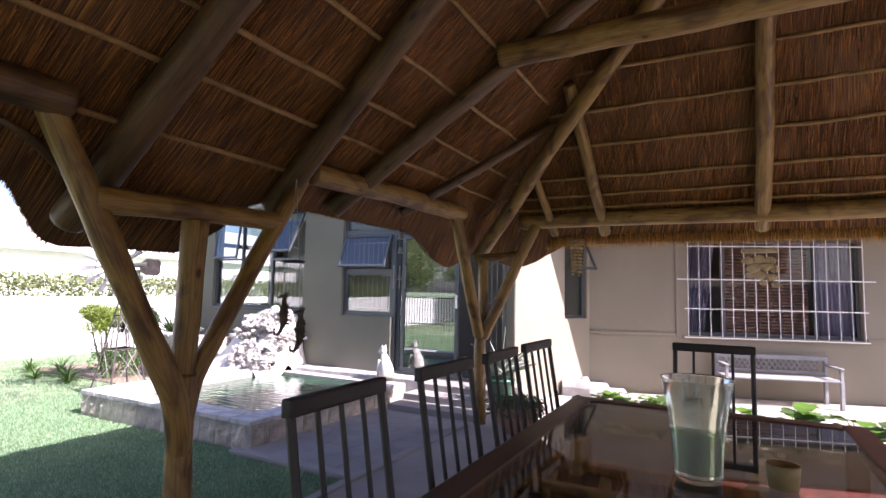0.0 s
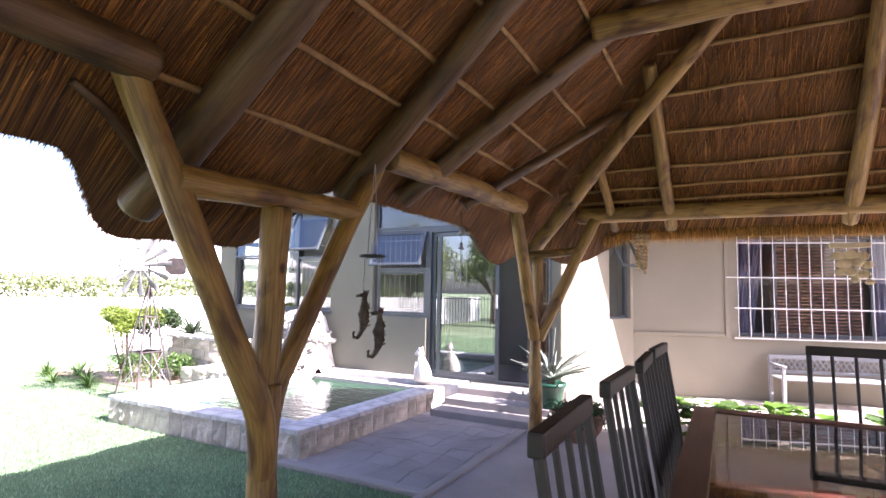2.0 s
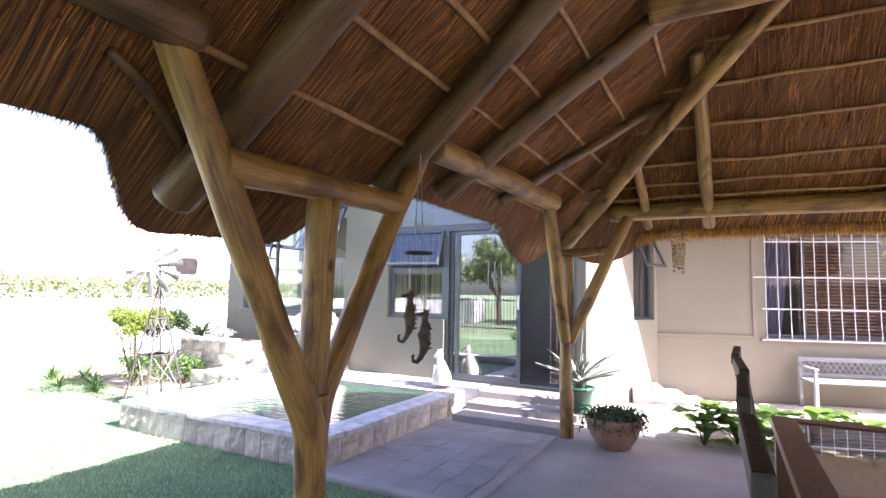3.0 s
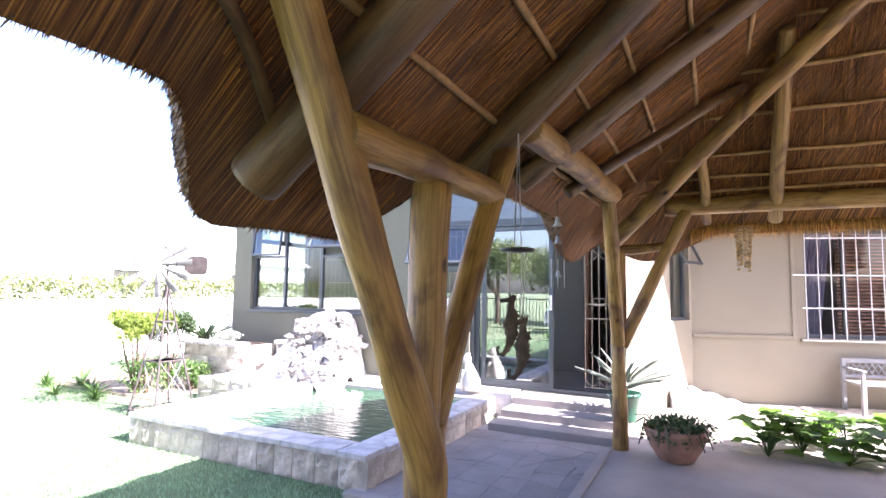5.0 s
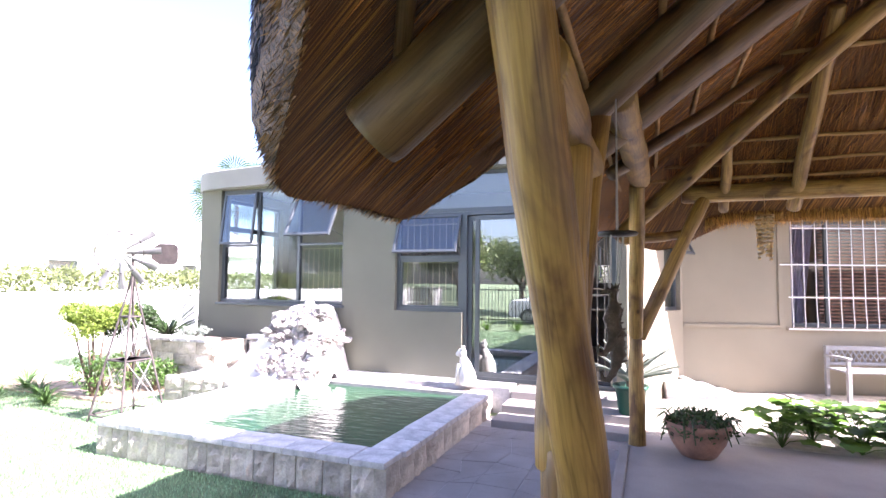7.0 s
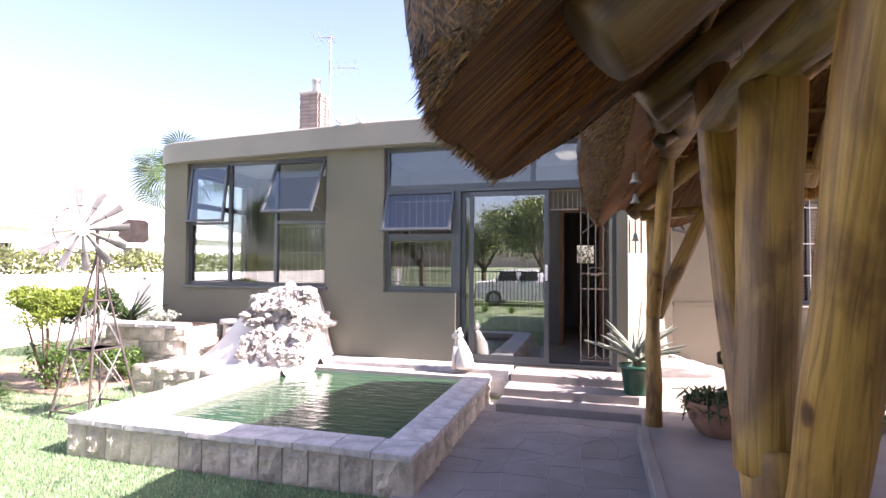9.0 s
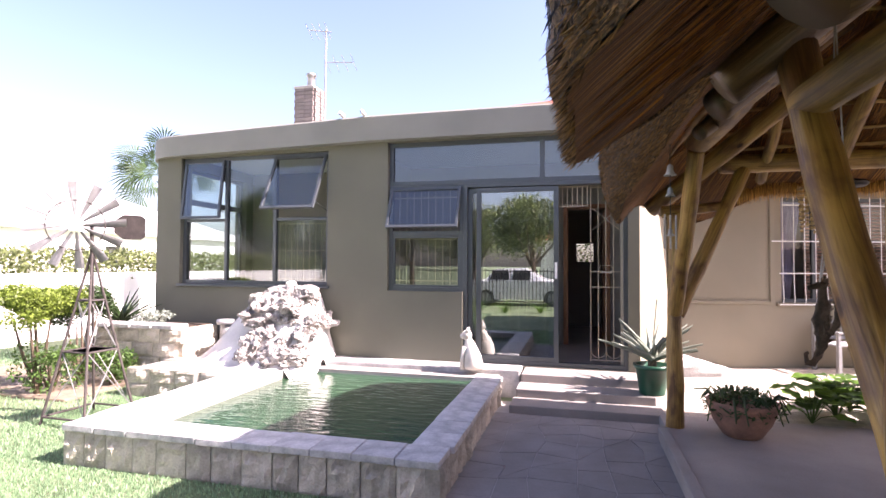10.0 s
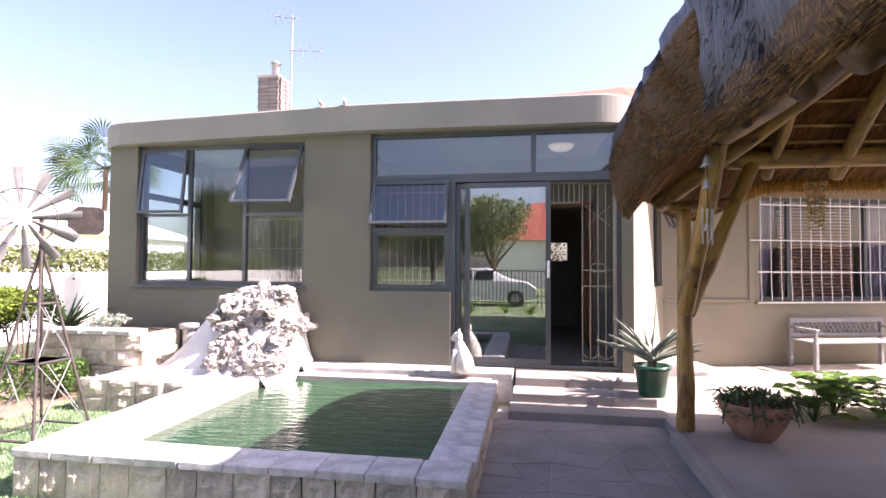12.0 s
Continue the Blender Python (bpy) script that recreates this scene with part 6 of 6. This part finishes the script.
spot = thing("spot_lamp", (-0.55, 4.55, 3.75), "small spot lamp clipped to the rafters", "lamp")
bm = bmesh.new()
shell(bm, [(0.0, 0.0), (0.035, 0.01), (0.05, 0.08), (0.055, 0.1), (0.0, 0.09)], 18, (-0.95, 4.1, 3.42))
part("head", bm, STEEL_WHITE, spot, "", True)
part("arm", tubed([(-0.95, 4.1, 3.5), (-0.93, 4.12, 3.66)], 0.012, 6), IRON, spot)

# seated stone cat at the pond's corner
bm = bmesh.new()
CB = Vector((-4.60, 6.86, POOL_Z + 0.02))
tube(bm, [CB + Vector(p) for p in ((0.03, 0, 0.0), (0.03, 0, 0.05), (0.025, 0, 0.14), (0.0, 0, 0.24), (-0.02, 0, 0.31), (-0.03, 0, 0.35))], [0.10, 0.115, 0.10, 0.075, 0.055, 0.04], 16, wobble=0.12)
b2 = bmesh.ops.create_icosphere(bm, subdivisions=2, radius=0.062, matrix=Matrix.Translation(CB + Vector((-0.045, 0, 0.395))))
b3 = bmesh.ops.create_icosphere(bm, subdivisions=2, radius=0.032, matrix=Matrix.Translation(CB + Vector((-0.095, 0, 0.38))))
for s in (-1, 1):
    tube(bm, [CB + Vector((-0.035, s * 0.035, 0.43)), CB + Vector((-0.03, s * 0.045, 0.485))], [0.025, 0.004], 8)
    tube(bm, [CB + Vector((-0.06, s * 0.04, 0.26)), CB + Vector((-0.085, s * 0.045, 0.12)), CB + Vector((-0.09, s * 0.045, 0.0))], [0.035, 0.028, 0.032], 8)
tube(bm, [CB + Vector((0.10, 0.03, 0.03)), CB + Vector((0.14, 0.1, 0.03)), CB + Vector((0.05, 0.15, 0.03))], [0.03, 0.025, 0.012], 8)
cat = new("cat_statue", mesh_of("cat_statue", bm, STATUE, True))
tagged(cat, "pale cast-stone seated cat at the pond's edge", "statue")


# ---- beyond the garden ----
structure("boundary_wall", boxed(-13.6, -13.4, -14, 19, LAWN_Z - 0.1, 1.20, 0.02), WHITEWALL, "white plastered boundary wall in full sun", "wall")
r = random.Random(31)
pts = [(-14.0 + r.gauss(0, 0.22), r.uniform(-6, 18), 0.9 + 0.78 * r.random() ** 0.6 + 0.06 * math.sin(i * 0.01)) for i in range(26000)]
hd = thing("hedge", (-14.0, 6, LAWN_Z), "clipped flowering hedge behind the boundary wall", "hedge")
part("leaves", leaf_cloud(pts, 0.10, 31), LEAF_HEDGE, hd, "", kind="stuff")
nb = thing("neighbour_house", (-29, 14, LAWN_Z), "low white house with a pale pitched roof beyond the hedge", "house")
nw = panel_wall("y", -27.4, 0.3, -14, 34, LAWN_Z, 3.1, [(8, 9.2, 1.2, 2.3), (16, 17.4, 1.2, 2.3), (23, 24.4, 1.2, 2.3)])
part("wall", nw, WHITEWALL, nb)
bm = bmesh.new()
vs = [bm.verts.new(p) for p in ((-26.7, -15, 3.1), (-26.7, 35, 3.1), (-33, 30, 5.6), (-33, -10, 5.6), (-39, 35, 3.1), (-39, -15, 3.1), (-26.7, -15, 2.95), (-26.7, 35, 2.95))]
for f in ((0, 1, 2, 3), (3, 2, 4, 5), (1, 4, 2), (0, 3, 5), (6, 7, 1, 0)):
    bm.faces.new([vs[i] for i in f])
part("roof", bm, surface("pale_roof_sheet", (0.62, 0.60, 0.58), 0.5, 0.08, 1.0, 20, 0.1), nb, "pale grey sheeted roof")
for y0, y1 in ((8, 9.2), (16, 17.4), (23, 24.4)):
    wn_ = part("window", boxed(-27.36, -27.3, y0, y1, 1.2, 2.3), ALU, nb)
    part("pane", boxed(-27.295, -27.29, y0 + 0.06, y1 - 0.06, 1.26, 2.24), GLASS, wn_)


def palm(at, h, rad, seed):
    ob = thing("palm_tree", at, "fan palm with stiff grey-green fronds", "palm tree")
    part("trunk", log_bm(at, (at[0], at[1], at[2] + h), 0.2, 0.15, seed), BARK, ob, "", True)
    rr = random.Random(seed)
    top = Vector((at[0], at[1], at[2] + h))
    for k in range(56):
        d = Vector((rr.gauss(0, 1), rr.gauss(0, 1), rr.uniform(-0.45, 1.2))).normalized()
        tip = top + d * rad * rr.uniform(0.45, 0.6)
        bm = bmesh.new()
        tube(bm, [top, tip], 0.018, 5)
        s = d.orthogonal().normalized()
        n2 = d.cross(s)
        s = (s * math.cos(k) + n2 * math.sin(k)).normalized()
        for j in range(15):
            a = (j - 7) / 7 * 1.35
            q = d * math.cos(a) + s * math.sin(a)
            w = d.cross(s).cross(q).normalized() * 0.06
            e = tip + q * rad * 0.5 * (1 - 0.2 * abs(a)) + Vector((0, 0, -0.12 * rad * abs(math.cos(a))))
            bm.faces.new([bm.verts.new(tip - w * 0.3), bm.verts.new(tip + q * rad * 0.25 + w), bm.verts.new(e), bm.verts.new(tip + q * rad * 0.25 - w)])
        part("frond", bm, LEAF_DARK, ob)


palm((-33.6, 34.4, LAWN_Z), 8.3, 4.1, 5)


def tree(at, h, rad, n, seed, mat, label):
    ob = thing("garden_tree", at, label, "tree")
    at = Vector(at)
    top = at + Vector((0, 0, h))
    part("trunk", log_bm(at, at + Vector((0, 0, h * 0.75)), 0.16, 0.07, seed, 0.15), BARK, ob, "", True)
    rr = random.Random(seed)
    for k in range(7):
        a = rr.uniform(0, 6.28)
        part("limb", tubed([at + Vector((0, 0, h * 0.4)), at + Vector((math.cos(a) * rad * 0.4, math.sin(a) * rad * 0.4, h * 0.7)), at + Vector((math.cos(a) * rad * 0.75, math.sin(a) * rad * 0.75, h * 0.95))], [0.07, 0.04, 0.015], 7), BARK, ob)
    part("crown", leaf_cloud(cloud_points(seed, n, tuple(top), (rad, rad, rad * 0.8), 16, 0.3), 0.17, seed), mat, ob)


tree((-5.6, -12.5, LAWN_Z), 3.6, 2.3, 9000, 71, LEAF_TREE, "leafy green garden tree behind the fence")
tree((-0.6, -13.5, LAWN_Z), 3.8, 2.2, 8000, 72, LEAF_DARK, "dark leafy tree behind the fence")
tree((-11.5, -11.5, LAWN_Z), 3.4, 2.2, 8000, 73, LEAF_TREE, "leafy tree near the drive")
tree((-15.5, -9.5, LAWN_Z), 3.3, 2.6, 9000, 75, LEAF_TREE, "leafy tree along the drive")
tree((-20.0, -12.5, LAWN_Z), 3.8, 2.8, 9000, 76, LEAF_DARK, "dark leafy tree along the drive")
tree((-9.0, -15.0, LAWN_Z), 3.2, 2.4, 8000, 77, LEAF_TREE, "leafy tree behind the fence")
tree((-17, 26, LAWN_Z), 4.6, 2.0, 5000, 74, LEAF, "tree top beyond the neighbouring roof")
for i, x in enumerate((-7.6, -6.6, -5.7, -4.6, -3.8)):
    rosette("strap_plant", (x, -3.3 - 0.2 * (i % 2), LAWN_Z), 36, 0.75, 0.02, 80 + i, "clump of arching green strap leaves", "plant", LEAF_BRIGHT, 1.0, 1.0, "strap plants")
fence = thing("palisade_fence", (-5, -5.2, LAWN_Z), "dark steel palisade fence along the drive", "fence")
pale_me = mesh_of("pale", boxed(-0.012, 0.012, -0.012, 0.012, 0, 1.45), IRON)
for i in range(110):
    piece("pale", pale_me, fence, Matrix.Translation((-13.3 + i * 0.13, -5.2, LAWN_Z)))
for z in (0.1, 1.2):
    part("rail", boxed(-13.3, 1.1, -5.22, -5.18, z, z + 0.04), IRON, fence)
h2 = thing("red_roofed_house", (0, -26, LAWN_Z), "distant house with a red tiled roof", "house")
part("wall", boxed(-6, 10, -30, -24, LAWN_Z, 3.2), WHITEWALL, h2)
bm = bmesh.new()
vs = [bm.verts.new(p) for p in ((-6.6, -23.5, 3.2), (10.6, -23.5, 3.2), (7.5, -27, 6.2), (-3.5, -27, 6.2), (10.6, -30.5, 3.2), (-6.6, -30.5, 3.2))]
for f in ((0, 1, 2, 3), (3, 2, 4, 5), (1, 4, 2), (0, 3, 5)):
    bm.faces.new([vs[i] for i in f])
part("roof", bm, TILEROOF, h2, "red tiled hipped roof")


def car(at):
    ob = thing("parked_car", at, "white hatchback car parked on the drive", "car")
    x, y, z = at
    paint = surface("white_car_paint", (0.8, 0.8, 0.8), 0.2, 0.02, 2, 30, 0)
    bm = bmesh.new()
    sect = [(-2.0, 0.35, 0.75), (-1.9, 0.28, 0.95), (-1.3, 0.25, 1.0), (-0.9, 0.25, 1.42), (0.2, 0.25, 1.46), (0.9, 0.25, 1.05), (1.7, 0.27, 0.92), (2.0, 0.33, 0.7)]
    rows = []
    for sx_, z0, z1 in sect:
        w0, w1_ = 0.84, (0.62 if z1 > 1.1 else 0.78)
        zm = min(0.95, z1 - 0.03)
        rows.append([bm.verts.new((x + sx_, y + a_, z + b__)) for a_, b__ in ((-w0, z0), (-w0, zm), (-w1_, z1), (w1_, z1), (w0, zm), (w0, z0))])
    for p_, q_ in zip(rows, rows[1:]):
        for i in range(6):
            bm.faces.new((p_[i], q_[i], q_[(i + 1) % 6], p_[(i + 1) % 6]))
    bm.faces.new(rows[0])
    bm.faces.new(rows[-1][::-1])
    part("body", bm, paint, ob)
    for s in (-1, 1):
        for x0, x1 in ((-1.1, -0.35), (-0.28, 0.45)):
            bm = bmesh.new()
            vs_ = [bm.verts.new((x + a_, y + s * b__, z + c_)) for a_, b__, c_ in ((x0, 0.845, 1.0), (x1, 0.845, 1.0), (x1 - 0.05, 0.70, 1.36), (x0 + 0.08, 0.70, 1.36))]
            bm.faces.new(vs_)
            bmesh.ops.solidify(bm, geom=bm.faces[:], thickness=0.01)
            part("side_window", bm, IRON, ob)
        for wx in (-1.25, 1.25):
            wh = part("wheel", tubed([(x + wx, y + s * 0.70, z + 0.31), (x + wx, y + s * 0.87, z + 0.31)], 0.31, 20), IRON, ob)
            part("hubcap", tubed([(x + wx, y + s * 0.865, z + 0.31), (x + wx, y + s * 0.885, z + 0.31)], 0.19, 16), GALV, wh)


car((-5.6, -7.2, LAWN_Z))

# ---- paving and grass, last ----
patio = bpy.data.objects["patio"]
r = random.Random(13)
nx, ny = 6, 8
gx = [[-4.2 + 1.58 * i / nx + (r.uniform(-0.07, 0.07) if 0 < i < nx else 0) for j in range(ny + 1)] for i in range(nx + 1)]
gy = [[3.87 + 2.24 * j / ny + (r.uniform(-0.07, 0.07) if 0 < j < ny else 0) for j in range(ny + 1)] for i in range(nx + 1)]
for i in range(nx):
    for j in range(ny):
        q = [Vector((gx[a_][b__], gy[a_][b__], 0)) for a_, b__ in ((i, j), (i + 1, j), (i + 1, j + 1), (i, j + 1))]
        cut = r.random() < 0.45
        for tri_ in ([(q[0], q[1], q[2]), (q[0], q[2], q[3])] if cut else [tuple(q)]):
            c = sum(tri_, Vector()) / len(tri_)
            bm = bmesh.new()
            zt = PATIO_Z + r.uniform(-0.002, 0.002)
            lo_ = [bm.verts.new((v.x + (c.x - v.x) * 0.014, v.y + (c.y - v.y) * 0.014, PATIO_Z - 0.03)) for v in tri_]
            mi_ = [bm.verts.new((v.x + (c.x - v.x) * 0.018, v.y + (c.y - v.y) * 0.018, zt - 0.003)) for v in tri_]
            hi_ = [bm.verts.new((v.x + (c.x - v.x) * 0.035, v.y + (c.y - v.y) * 0.035, zt)) for v in tri_]
            k = len(tri_)
            for s_, t_ in ((lo_, mi_), (mi_, hi_)):
                for a_ in range(k):
                    bm.faces.new((s_[a_], s_[(a_ + 1) % k], t_[(a_ + 1) % k], t_[a_]))
            bm.faces.new(hi_)
            part("paving_stone", bm, PAVING, patio)


def grass(n, x0, x1, y0, y1, h, seed, name, keep):
    rr = np.random.RandomState(seed)
    x, y = rr.uniform(x0, x1, n), rr.uniform(y0, y1, n)
    ok = keep(x, y)
    x, y = x[ok], y[ok]
    n = len(x)
    a, hh, lean = rr.uniform(0, 6.283, n), h * rr.uniform(0.5, 1.2, n), rr.uniform(0, 0.7, n)
    w = 0.004 + 0.10 * h * rr.uniform(0.5, 1, n)
    la = rr.uniform(0, 6.283, n)
    v = np.zeros((n, 3, 3))
    v[:, 0] = np.stack((x - w * np.cos(a), y - w * np.sin(a), np.full(n, LAWN_Z - 0.004)), 1)
    v[:, 1] = np.stack((x + w * np.cos(a), y + w * np.sin(a), np.full(n, LAWN_Z - 0.004)), 1)
    v[:, 2] = np.stack((x + hh * lean * np.cos(la), y + hh * lean * np.sin(la), LAWN_Z + hh), 1)
    me = bpy.data.meshes.new(name)
    me.from_pydata(v.reshape(-1, 3).tolist(), [], np.arange(3 * n).reshape(-1, 3).tolist())
    me.materials.append(LAWN)
    ob = new(name, me)
    tagged(ob, "short green lawn grass round the pond", "grass", kind="stuff")


def off_beds(x, y):
    inpond = (x > -7.25) & (y > 3.9)
    inlapa = (x > -2.64)
    bed = (x < -8.85) & (x > -11.5) & (y > 5.35)
    return ~(inpond | inlapa | bed)


grass(150000, -8.5, -2.6, 1.2, 6.0, 0.028, 3, "grass_near", off_beds)
grass(60000, -13.3, -6.0, -3.0, 8.0, 0.04, 4, "grass_far", lambda x, y: off_beds(x, y) & ~((x > -8.5) & (y > 1.2)))
